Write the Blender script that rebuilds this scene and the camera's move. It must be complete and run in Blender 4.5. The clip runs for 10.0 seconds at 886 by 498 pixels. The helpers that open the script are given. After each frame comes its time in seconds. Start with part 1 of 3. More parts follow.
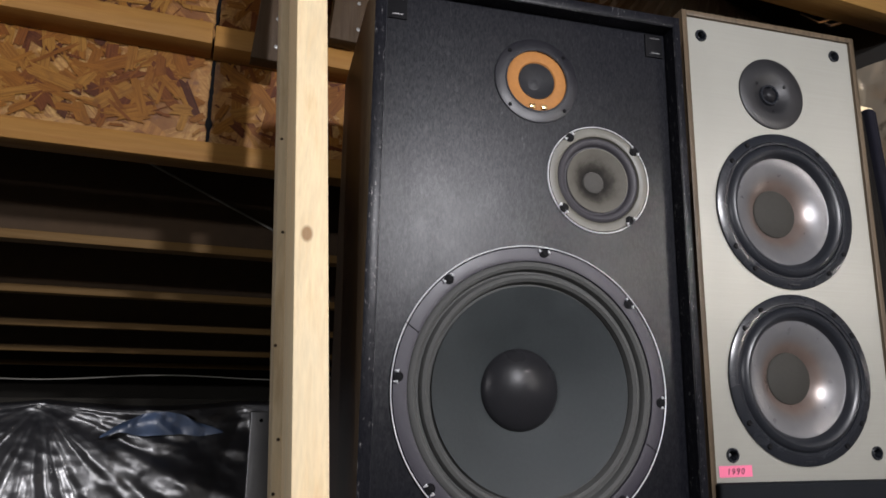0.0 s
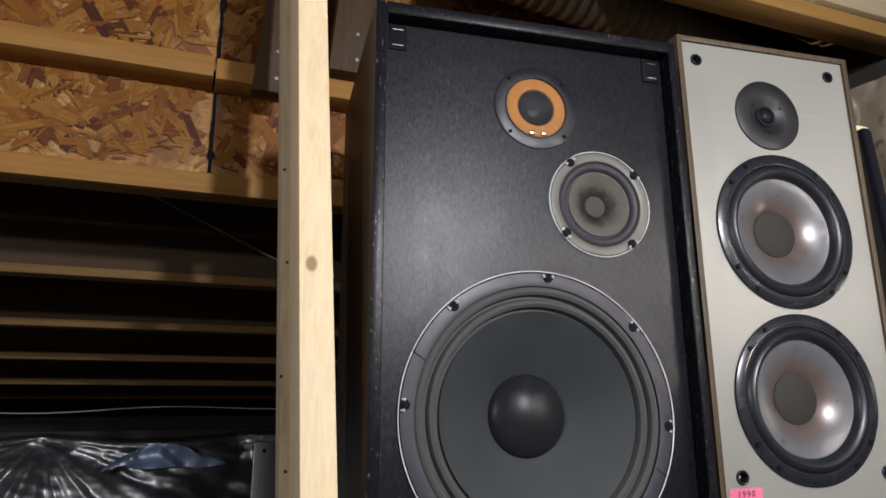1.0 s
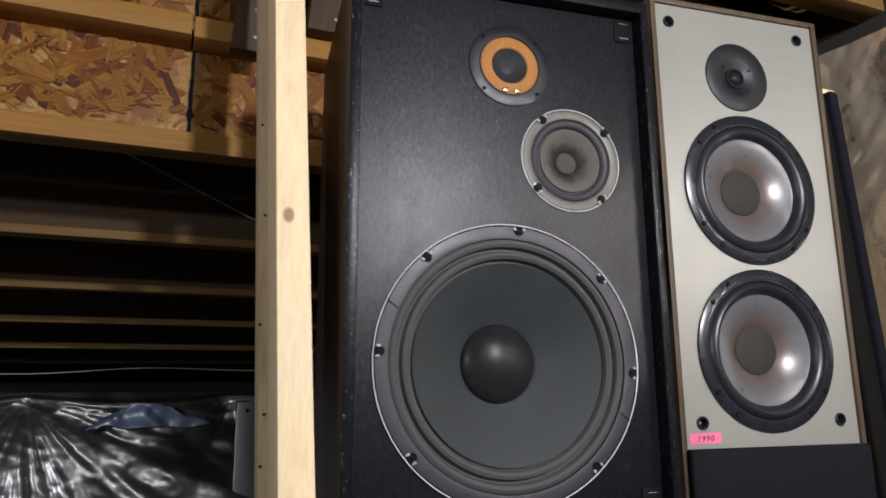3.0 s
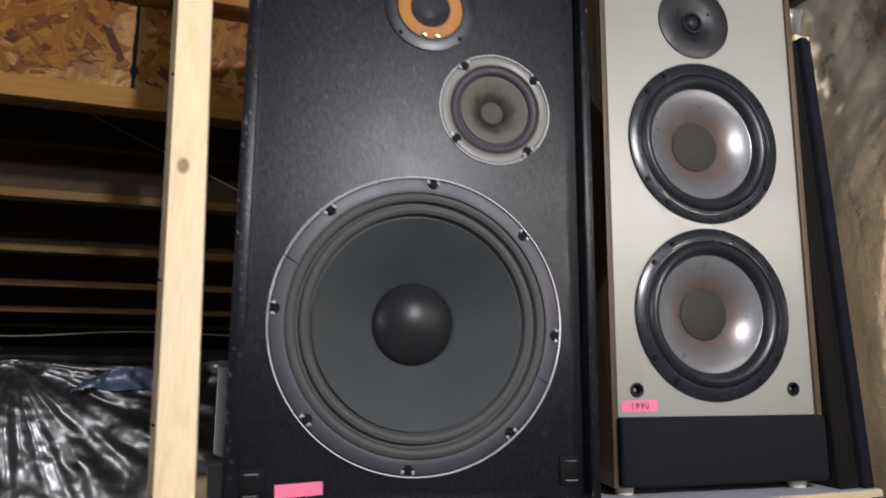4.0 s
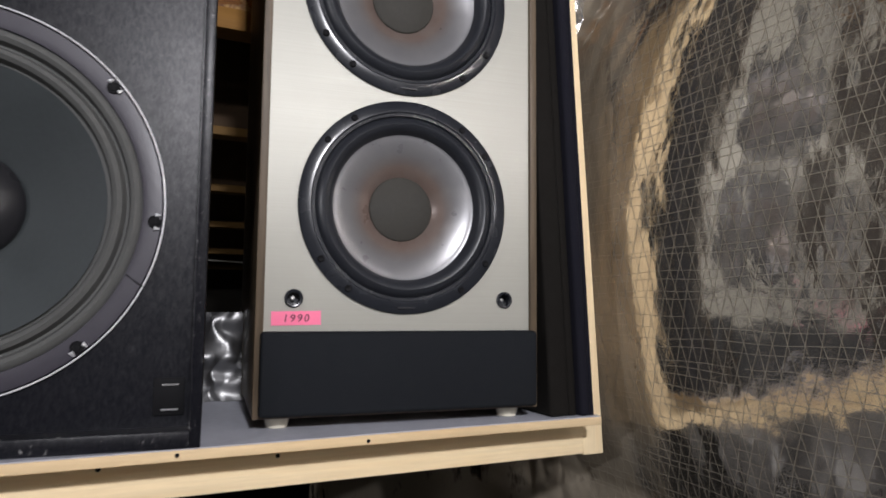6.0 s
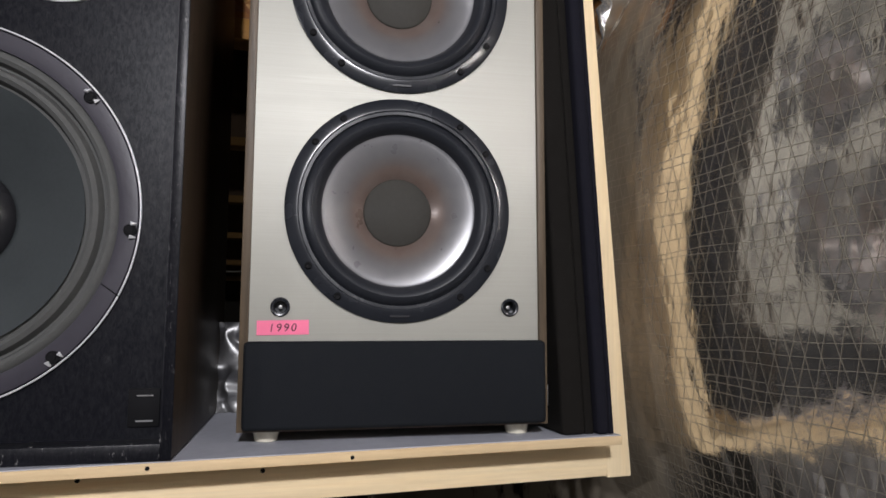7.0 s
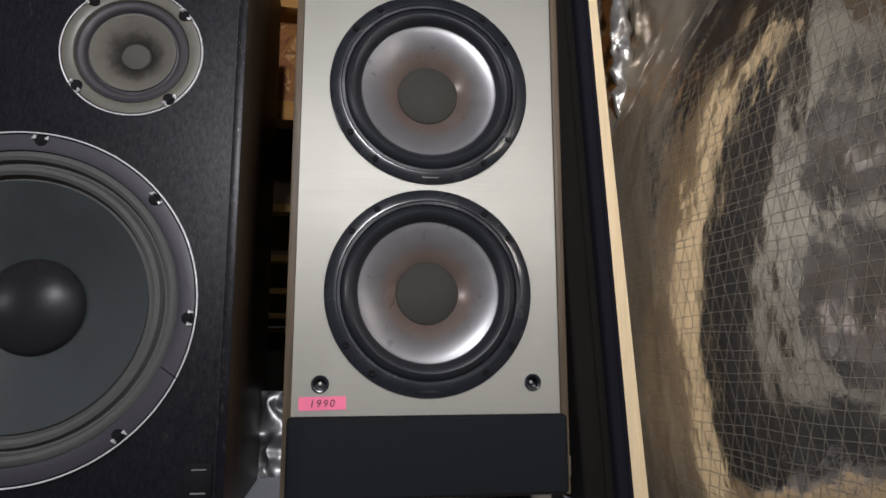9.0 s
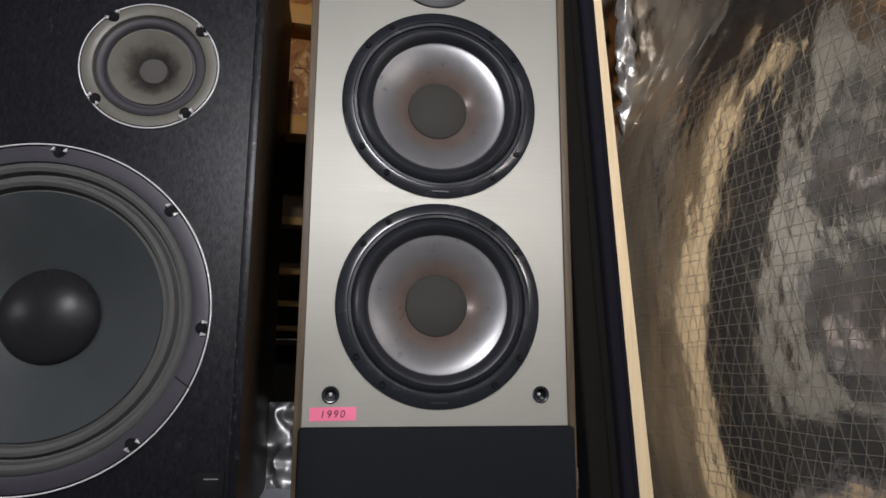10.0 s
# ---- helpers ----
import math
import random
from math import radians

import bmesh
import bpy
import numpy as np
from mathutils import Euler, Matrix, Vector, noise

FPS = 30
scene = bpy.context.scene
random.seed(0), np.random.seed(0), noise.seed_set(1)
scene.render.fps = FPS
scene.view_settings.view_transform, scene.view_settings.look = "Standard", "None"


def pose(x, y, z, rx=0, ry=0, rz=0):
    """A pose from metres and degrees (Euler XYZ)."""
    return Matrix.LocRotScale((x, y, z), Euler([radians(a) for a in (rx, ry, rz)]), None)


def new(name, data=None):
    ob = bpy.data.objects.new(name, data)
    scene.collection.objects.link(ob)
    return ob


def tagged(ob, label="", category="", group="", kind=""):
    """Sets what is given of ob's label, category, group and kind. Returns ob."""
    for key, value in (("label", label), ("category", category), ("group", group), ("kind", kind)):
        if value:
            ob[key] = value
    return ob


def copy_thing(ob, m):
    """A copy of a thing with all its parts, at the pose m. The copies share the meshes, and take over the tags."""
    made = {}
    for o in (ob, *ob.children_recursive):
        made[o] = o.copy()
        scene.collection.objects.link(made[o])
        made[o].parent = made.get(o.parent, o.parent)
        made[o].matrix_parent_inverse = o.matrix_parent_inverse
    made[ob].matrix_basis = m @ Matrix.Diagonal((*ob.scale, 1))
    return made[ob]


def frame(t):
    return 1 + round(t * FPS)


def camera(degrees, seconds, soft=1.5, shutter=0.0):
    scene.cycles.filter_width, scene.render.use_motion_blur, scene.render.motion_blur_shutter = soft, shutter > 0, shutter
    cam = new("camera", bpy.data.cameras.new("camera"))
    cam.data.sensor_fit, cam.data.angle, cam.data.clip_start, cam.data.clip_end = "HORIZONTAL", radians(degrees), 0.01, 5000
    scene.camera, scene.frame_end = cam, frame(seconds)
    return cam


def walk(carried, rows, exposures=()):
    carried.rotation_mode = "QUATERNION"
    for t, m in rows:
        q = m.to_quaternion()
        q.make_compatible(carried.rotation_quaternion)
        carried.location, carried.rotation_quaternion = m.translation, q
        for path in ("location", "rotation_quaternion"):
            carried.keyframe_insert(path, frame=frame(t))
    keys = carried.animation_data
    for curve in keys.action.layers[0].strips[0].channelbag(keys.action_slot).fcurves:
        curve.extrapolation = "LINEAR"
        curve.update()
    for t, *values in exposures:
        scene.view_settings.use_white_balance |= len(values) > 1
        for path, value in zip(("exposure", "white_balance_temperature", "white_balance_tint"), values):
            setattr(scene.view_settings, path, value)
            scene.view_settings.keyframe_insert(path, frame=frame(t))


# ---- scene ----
cam = camera(67.5, 10.0, soft=1.6, shutter=0.5)
METRES, EYE, TILT, LEAN, TURN = 0.98, 1.55, 0.0, 0.0, -14.6
ROWS = [
    (0.0, 0.0, 0.0, 0.0, -0.18, 11.71, -0.89),
    (0.5, -0.0034, -0.0025, 0.0034, -0.07, 12.85, -0.38),
    (1.0, -0.0073, -0.0046, 0.0044, -0.04, 13.72, 0.25),
    (1.5, -0.012, -0.008, 0.0023, -0.24, 14.21, 0.64),
    (2.0, -0.0261, -0.0157, -0.0077, -0.9, 13.1, 0.67),
    (2.5, -0.0307, -0.0277, -0.0221, -2.15, 11.99, 0.43),
    (3.8, 0.1486, 0.0042, -0.0385, 1.12, 9.76, -0.18),
    (4.0, 0.1826, 0.0283, -0.0449, 1.56, 9.01, -0.44),
    (4.5, 0.3225, 0.08, -0.0788, 3.09, 6.42, -1.49),
    (5.0, 0.4282, 0.1354, -0.084, -0.16, 3.34, -2.0),
    (5.5, 0.4809, 0.206, -0.0985, -5.69, 3.77, -1.36),
    (6.0, 0.556, 0.2507, -0.1015, -4.86, 4.77, -0.51),
    (6.2, 0.5806, 0.2723, -0.1026, -3.17, 5.4, -0.31),
    (7.5, 0.6973, 0.3069, -0.1049, 5.47, 5.58, 0.18),
    (8.0, 0.6951, 0.2762, -0.088, 6.5, 5.83, 0.29),
    (8.5, 0.6873, 0.2519, -0.0755, 6.44, 7.9, 0.29),
    (9.0, 0.6832, 0.2299, -0.0626, 5.77, 9.25, 0.04),
    (9.5, 0.6711, 0.2206, -0.0644, 5.54, 10.09, -0.16),
    (10.0, 0.6693, 0.217, -0.066, 5.56, 10.45, -0.31),
]
walk(cam, [(t, pose(0, 0, EYE, TILT, LEAN, TURN) @ pose(METRES * x, METRES * y, METRES * z, 90 + pitch, roll, yaw)) for t, x, y, z, yaw, pitch, roll in ROWS],
     exposures=[(0.0, 0.0), (2.5, 0.03), (4.0, 0.06), (4.5, 0.12), (5.5, 0.02), (7.5, -0.19), (8.5, -0.28), (10.0, -0.33)])

# ---------------------------------------------------------------- world and lamps
world = bpy.data.worlds.new("world")
scene.world = world
world.use_nodes = True
world.node_tree.nodes["Background"].inputs["Color"].default_value = (0.01, 0.01, 0.012, 1)
world.node_tree.nodes["Background"].inputs["Strength"].default_value = 0.2

HOUSE = pose(0, 0, 0, 0, 0, 6.0)          # the building stands six degrees off the loudspeakers' fronts
BULB_AT = (0.56, -1.12, 2.25)
FAR_BULB_AT = (-2.35, -0.80, 2.06)


def lamp(name, at, watts, radius, colour):
    data = bpy.data.lights.new(name, "POINT")
    data.energy, data.shadow_soft_size, data.color = watts, radius, colour
    ob = new(name, data)
    ob.matrix_world = HOUSE @ Matrix.Translation(at)
    return ob


lamp("bulb_light", BULB_AT, 155, 0.05, (0.955, 0.945, 1.0))
lamp("far_bulb_light", FAR_BULB_AT, 84, 0.035, (0.955, 0.945, 1.0))


# ---------------------------------------------------------------- materials
class Nodes:
    """A small helper to write node materials."""

    def __init__(self, name):
        self.mat = bpy.data.materials.new(name)
        self.mat.use_nodes = True
        self.tree = self.mat.node_tree
        self.bsdf = self.tree.nodes["Principled BSDF"]
        self.co = self.add("ShaderNodeTexCoord")
        self.rnd = self.add("ShaderNodeObjectInfo")

    def add(self, kind, **values):
        n = self.tree.nodes.new(kind)
        for key, value in values.items():
            setattr(n, key, value)
        return n

    def link(self, a, b):
        self.tree.links.new(a, b)

    def mapped(self, scale, turn=(0, 0, 0), shift=True):
        m = self.add("ShaderNodeMapping")
        m.inputs["Scale"].default_value = scale
        m.inputs["Rotation"].default_value = turn
        self.link(self.co.outputs["Object"], m.inputs["Vector"])
        if shift:
            w = self.add("ShaderNodeMath", operation="MULTIPLY")
            w.inputs[1].default_value = 7.0
            self.link(self.rnd.outputs["Random"], w.inputs[0])
            self.link(w.outputs[0], m.inputs["Location"])
        return m.outputs["Vector"]

    def noise(self, vec, scale, detail=4.0, rough=0.55, distort=0.0):
        n = self.add("ShaderNodeTexNoise")
        n.inputs["Scale"].default_value, n.inputs["Detail"].default_value = scale, detail
        n.inputs["Roughness"].default_value, n.inputs["Distortion"].default_value = rough, distort
        self.link(vec, n.inputs["Vector"])
        return n.outputs["Fac"]

    def ramp(self, fac, *stops):
        r = self.add("ShaderNodeValToRGB")
        e = r.color_ramp.elements
        while len(e) < len(stops):
            e.new(0.5)
        for el, (p, c) in zip(e, stops):
            el.position = p
            el.color = (c, c, c, 1) if isinstance(c, (int, float)) else (*c, 1)
        self.link(fac, r.inputs["Fac"])
        return r.outputs["Color"]

    def mix(self, fac, a, b, blend="MIX"):
        m = self.add("ShaderNodeMix", data_type="RGBA", blend_type=blend)
        for k, v in ((0, fac), (6, a), (7, b)):
            if isinstance(v, (int, float)):
                m.inputs[k].default_value = v
            elif isinstance(v, tuple):
                m.inputs[k].default_value = (*v, 1)
            else:
                self.link(v, m.inputs[k])
        return m.outputs[2]

    def set(self, **values):
        names = dict(color="Base Color", rough="Roughness", metal="Metallic", spec="Specular IOR Level", coat="Coat Weight",
                     coat_rough="Coat Roughness", sheen="Sheen Weight", aniso="Anisotropic", emit="Emission Color", power="Emission Strength")
        for key, v in values.items():
            s = self.bsdf.inputs[names[key]]
            if isinstance(v, (int, float)):
                s.default_value = v
            elif isinstance(v, tuple):
                s.default_value = (*v, 1)
            else:
                self.link(v, s)
        return self

    def bump(self, height, strength, distance):
        b = self.add("ShaderNodeBump")
        b.inputs["Strength"].default_value, b.inputs["Distance"].default_value = strength, distance
        self.link(height, b.inputs["Height"])
        self.link(b.outputs["Normal"], self.bsdf.inputs["Normal"])
        return self


def pine(name, axis, light=(0.94, 0.750, 0.470), dark=(0.84, 0.615, 0.335)):
    n = Nodes(name)
    s = [26.0, 26.0, 26.0]
    s[axis] = 1.3
    v = n.mapped(tuple(s))
    grain = n.noise(v, 1.6, 5, 0.6, 0.6)
    fine = n.noise(n.mapped(tuple(x * 5 for x in s)), 2.0, 3)
    col = n.ramp(grain, (0.30, dark), (0.48, light), (0.62, tuple(0.9 * c for c in light)), (0.8, dark))
    col = n.mix(n.ramp(fine, (0.35, 0.0), (0.7, 0.35)), col, tuple(0.72 * c for c in light))
    broad = n.noise(n.mapped((3, 3, 3)), 1.3, 2)
    col = n.mix(n.ramp(broad, (0.4, 0.0), (0.75, 0.35)), col, (0.80 * light[0], 0.90 * light[1], 1.05 * light[2]))
    k = n.add("ShaderNodeTexVoronoi", feature="F1")
    ks = [9.0, 9.0, 9.0]
    ks[axis] = 6.0
    k.inputs["Scale"].default_value = 1.0
    n.link(n.mapped(tuple(ks)), k.inputs["Vector"])
    col = n.mix(n.ramp(k.outputs["Distance"], (0.05, 0.8), (0.08, 0.0)), col, (0.26, 0.125, 0.045))
    n.set(color=col, rough=n.ramp(fine, (0.3, 0.55), (0.7, 0.72)), spec=0.3)
    return n.bump(fine, 0.35, 0.0012).mat


def strand_board(name):
    """Oriented strand board: large overlapping wafers of several tones."""
    n = Nodes(name)
    layers = []
    for turn, size in ((0.55, (6, 6, 19)), (-0.85, (9, 9, 30)), (1.30, (5.5, 5.5, 16))):
        first = n.mapped((1, 1, 1), (0, turn, 0))
        m = n.add("ShaderNodeMapping")
        m.inputs["Scale"].default_value = size
        n.link(first, m.inputs["Vector"])
        v = m.outputs["Vector"]
        w = n.noise(v, 0.8, 2.5, 0.5, 0.5)
        d = n.add("ShaderNodeVectorMath", operation="ADD")
        n.link(v, d.inputs[0])
        k2 = n.add("ShaderNodeMath", operation="MULTIPLY")
        k2.inputs[1].default_value = 1.5
        n.link(w, k2.inputs[0])
        n.link(k2.outputs[0], d.inputs[1])
        k = n.add("ShaderNodeTexVoronoi", feature="F1")
        k.inputs["Scale"].default_value, k.inputs["Randomness"].default_value = 1.0, 1.0
        n.link(d.outputs[0], k.inputs["Vector"])
        layers.append((k, v))
    def tone(k):
        sep = n.add("ShaderNodeSeparateColor")
        n.link(k.outputs["Color"], sep.inputs[0])
        return sep.outputs[0], sep.outputs[1]
    fibres = []
    for k, v in layers:
        m = n.add("ShaderNodeMapping")
        m.inputs["Scale"].default_value = (0.9, 0.9, 4.5)
        n.link(v, m.inputs["Vector"])
        fibres.append(n.noise(m.outputs["Vector"], 2.2, 4, 0.65))
    a, pick = tone(layers[0][0])
    b, pick2 = tone(layers[1][0])
    c, _ = tone(layers[2][0])
    stops = ((0.0, (0.115, 0.036, 0.014)), (0.16, (0.29, 0.115, 0.025)), (0.40, (0.44, 0.225, 0.058)), (0.75, (0.54, 0.335, 0.118)), (1.0, (0.36, 0.165, 0.045)))
    tones = []
    for t, f in zip((a, b, c), fibres):
        tones.append(n.mix(n.ramp(f, (0.38, 0.75), (0.62, 0.0)), n.ramp(t, *stops), (0.13, 0.045, 0.012)))
    col = n.mix(n.ramp(pick, (0.45, 0.0), (0.5, 1.0)), tones[0], tones[1])
    col = n.mix(n.ramp(pick2, (0.55, 0.0), (0.60, 1.0)), col, tones[2])
    fine = n.noise(n.mapped((60, 60, 160), (0, 0.5, 0)), 1.2, 4)
    col = n.mix(n.ramp(fine, (0.35, 0.5), (0.65, 0.0)), col, (0.22, 0.09, 0.03))
    blot = n.noise(n.mapped((14, 14, 14)), 1.0, 3, 0.7)
    col = n.mix(n.ramp(blot, (0.60, 0.0), (0.68, 0.7)), col, (0.105, 0.042, 0.038))
    golden = n.noise(n.mapped((5, 5, 7), (0, 0.6, 0)), 1.0, 4, 0.6, 0.8)
    col = n.mix(n.ramp(golden, (0.40, 0.0), (0.62, 0.30)), col, n.ramp(fine, (0.35, (0.34, 0.165, 0.040)), (0.65, (0.52, 0.29, 0.085))))
    n.set(color=col, rough=0.55, spec=0.35)
    return n.bump(n.mix(0.5, a, fine), 0.5, 0.002).mat


def strand_mat(name):
    """Single wood strands: a tone for each, with fibres along its length."""
    n = Nodes(name)
    geo = n.add("ShaderNodeNewGeometry")
    pick = geo.outputs["Random Per Island"]
    tone = n.ramp(pick, (0.0, (0.060, 0.018, 0.007)), (0.07, (0.115, 0.030, 0.007)), (0.20, (0.17, 0.053, 0.008)), (0.42, (0.225, 0.082, 0.010)), (0.68, (0.275, 0.114, 0.016)), (0.90, (0.31, 0.150, 0.028)), (1.0, (0.225, 0.078, 0.010)))
    m = n.add("ShaderNodeMapping")
    m.inputs["Scale"].default_value = (16, 330, 1)
    n.link(n.co.outputs["UV"], m.inputs["Vector"])
    fibre = n.noise(m.outputs["Vector"], 1.0, 4, 0.6, 0.4)
    broad = n.noise(n.mapped((1, 1, 1)), 26, 3, 0.6)
    col = n.mix(n.ramp(fibre, (0.36, 0.62), (0.60, 0.0)), tone, n.mix(1.0, tone, (0.42, 0.33, 0.24), "MULTIPLY"))
    col = n.mix(n.ramp(broad, (0.58, 0.0), (0.72, 0.6)), col, (0.13, 0.046, 0.012))
    n.set(color=col, rough=0.55, spec=0.25)
    return n.bump(fibre, 0.5, 0.0008).mat


def plain(name, colour, rough, metal=0.0, grain=60.0, depth=0.0004, vary=0.25, spec=0.5, coat=0.0):
    """A plain material with fine relief and two scales of tone."""
    n = Nodes(name)
    a = n.noise(n.mapped((1, 1, 1)), grain, 4)
    b = n.noise(n.mapped((1, 1, 1)), grain / 11, 3)
    col = n.mix(n.ramp(a, (0.3, 0.0), (0.7, vary)), colour, tuple(0.55 * c for c in colour))
    col = n.mix(n.ramp(b, (0.4, 0.0), (0.75, vary)), col, tuple(min(1.0, 1.35 * c) for c in colour))
    n.set(color=col, rough=n.ramp(b, (0.3, max(0.03, rough - 0.06)), (0.7, min(1.0, rough + 0.08))), metal=metal, spec=spec, coat=coat)
    return n.bump(a, 0.4, depth).mat


def vinyl(name, colour, wear):
    """Black grained vinyl, rubbed in short upright streaks, with scuffs."""
    n = Nodes(name)
    pores = n.noise(n.mapped((1, 1, 0.55)), 620, 3, 0.7)
    streak = n.noise(n.mapped((300, 300, 120), (0, 0.16, 0)), 1.0, 5, 0.75, 0.8)
    brush = n.noise(n.mapped((90, 90, 30), (0, 0.12, 0)), 2.0, 5, 0.7)
    blot = n.noise(n.mapped((1, 1, 1)), 7, 4, 0.65)
    cloud = n.noise(n.mapped((1, 1, 0.7)), 26, 5, 0.7)
    col = n.mix(n.ramp(pores, (0.35, 0.0), (0.7, 0.5)), colour, tuple(1.7 * c for c in colour))
    scuff = n.mix(1.0, n.ramp(brush, (0.56, 0.0), (0.72, 1.0)), n.ramp(blot, (0.50, 0.0), (0.68, 1.0)), "MULTIPLY")
    w = n.mix(1.0, scuff, (wear, wear, wear), "MULTIPLY")
    col = n.mix(w, col, (0.075, 0.075, 0.08))
    if wear > 1:
        chips = n.noise(n.mapped((1, 1, 0.35)), 240, 4, 0.75)
        col = n.mix(n.ramp(chips, (0.615, 0.0), (0.69, 0.8)), col, (0.24, 0.235, 0.23))
    rough = n.mix(0.5, n.ramp(cloud, (0.35, 0.33), (0.68, 0.41)), n.ramp(streak, (0.34, 0.31), (0.68, 0.43)))
    n.set(color=col, rough=rough, spec=n.ramp(streak, (0.40, 0.16), (0.70, 0.36)))
    return n.bump(n.mix(0.5, pores, streak), 0.16, 0.0005).mat


def walnut(name, colour, axis=2):
    n = Nodes(name)
    s = [70.0, 70.0, 70.0]
    s[axis] = 3.0
    g = n.noise(n.mapped(tuple(s)), 1.4, 5, 0.6, 0.5)
    col = n.ramp(g, (0.3, tuple(0.45 * c for c in colour)), (0.55, colour), (0.75, tuple(0.7 * c for c in colour)))
    n.set(color=col, rough=0.5, spec=0.35)
    return n.bump(g, 0.3, 0.0005).mat


def brushed(name):
    n = Nodes(name)
    line = n.noise(n.mapped((6, 6, 900)), 1.0, 3)
    blot = n.noise(n.mapped((1, 1, 1)), 6, 2)
    col = n.mix(n.ramp(line, (0.3, 0.0), (0.7, 0.5)), (0.332, 0.328, 0.290), (0.293, 0.289, 0.255))
    col = n.mix(n.ramp(blot, (0.4, 0.0), (0.7, 0.3)), col, (0.37, 0.365, 0.325))
    n.set(color=col, metal=0.3, rough=n.ramp(line, (0.3, 0.44), (0.7, 0.54)), aniso=0.5)
    return n.bump(line, 0.12, 0.0002).mat


def poly_cone(name):
    """Glossy translucent-grey cone, brownish towards the middle, where the voice coil warms it."""
    n = Nodes(name)
    g = n.add("ShaderNodeVectorMath", operation="LENGTH")
    m = n.mapped((1, 0, 1), shift=False)
    n.link(m, g.inputs[0])
    col = n.ramp(g.outputs["Value"], (0.042, (0.140, 0.102, 0.086)), (0.053, (0.155, 0.114, 0.096)), (0.059, (0.135, 0.118, 0.112)), (0.070, (0.140, 0.138, 0.143)), (0.090, (0.155, 0.155, 0.163)))
    spot = n.noise(n.mapped((1, 1, 1)), 40, 4)
    col = n.mix(n.ramp(spot, (0.4, 0.0), (0.7, 0.2)), col, (0.22, 0.21, 0.20))
    n.set(color=col, rough=n.ramp(spot, (0.3, 0.27), (0.7, 0.33)), metal=0.24, coat=0.12, coat_rough=0.20)
    return n.mat


def foil_mat(name):
    n = Nodes(name)
    fine = n.noise(n.mapped((1, 1, 0.55)), 26, 5, 0.6)
    mid = n.noise(n.mapped((1, 1, 1)), 90, 3, 0.6)
    sep = n.add("ShaderNodeSeparateXYZ")
    n.link(n.mapped((1, 1, 1), shift=False), sep.inputs[0])
    ragged = n.noise(n.mapped((1, 1, 0.6), (0.5, 0, 0)), 9, 5, 0.65)
    edge = n.add("ShaderNodeMath", operation="MULTIPLY_ADD")
    edge.inputs[1].default_value = 0.34
    n.link(ragged, edge.inputs[0])
    n.link(sep.outputs["Y"], edge.inputs[2])
    # the post side's tan reflection, with dark creases, is painted into the colour here
    post_reflection = n.ramp(edge.outputs[0], (0.88, 0.0), (1.02, 1.0))
    n.set(color=n.mix(post_reflection, n.ramp(mid, (0.3, (0.60, 0.555, 0.495)), (0.7, (0.70, 0.655, 0.59))), n.ramp(ragged, (0.38, (0.10, 0.08, 0.058)), (0.45, (0.60, 0.52, 0.40)))),
          metal=n.ramp(post_reflection, (0.0, 0.93), (1.0, 0.62)), rough=n.mix(post_reflection, n.ramp(fine, (0.35, 0.09), (0.75, 0.20)), (0.24, 0.24, 0.24)))
    dents = n.noise(n.mapped((1, 1, 0.7)), 48, 3, 0.5, 1.0)
    facet = n.add("ShaderNodeTexVoronoi", feature="SMOOTH_F1")
    facet.inputs["Scale"].default_value, facet.inputs["Smoothness"].default_value = 62.0, 0.25
    n.link(n.mapped((1, 1, 0.6), (0.35, 0, 0)), facet.inputs["Vector"])
    return n.bump(n.mix(0.3, n.mix(0.45, n.mix(0.5, fine, dents), facet.outputs["Distance"]), mid), 0.20, 0.0045).mat


def film_mat(name, colour, rough):
    n = Nodes(name)
    a = n.noise(n.mapped((1, 1, 1)), 6, 4, 0.55, 1.6)
    b = n.noise(n.mapped((1, 1, 1)), 22, 4, 0.6, 1.2)
    n.set(color=colour, rough=n.ramp(b, (0.3, rough), (0.7, rough + 0.14)), spec=1.0, coat=1.0, coat_rough=0.34)
    n.bsdf.inputs["IOR"].default_value = 2.1
    return n.bump(n.mix(0.3, a, b), 0.07, 0.02).mat


def stained_cone(name):
    """Khaki paper with a dark, ragged stain round the middle."""
    n = Nodes(name)
    g = n.add("ShaderNodeVectorMath", operation="LENGTH")
    n.link(n.mapped((1, 0, 1), shift=False), g.inputs[0])
    wob = n.noise(n.mapped((1, 1, 1)), 70, 4, 0.65)
    w = n.add("ShaderNodeMath", operation="MULTIPLY_ADD")
    w.inputs[1].default_value, w.inputs[2].default_value = 0.022, -0.011
    n.link(wob, w.inputs[0])
    r = n.add("ShaderNodeMath", operation="ADD")
    n.link(g.outputs["Value"], r.inputs[0])
    n.link(w.outputs[0], r.inputs[1])
    col = n.ramp(r.outputs[0], (0.0195, (0.018, 0.016, 0.014)), (0.026, (0.040, 0.036, 0.030)), (0.036, (0.105, 0.098, 0.083)), (0.05, (0.135, 0.127, 0.108)))
    n.set(color=col, rough=0.75, spec=0.25)
    return n.bump(wob, 0.3, 0.0006).mat


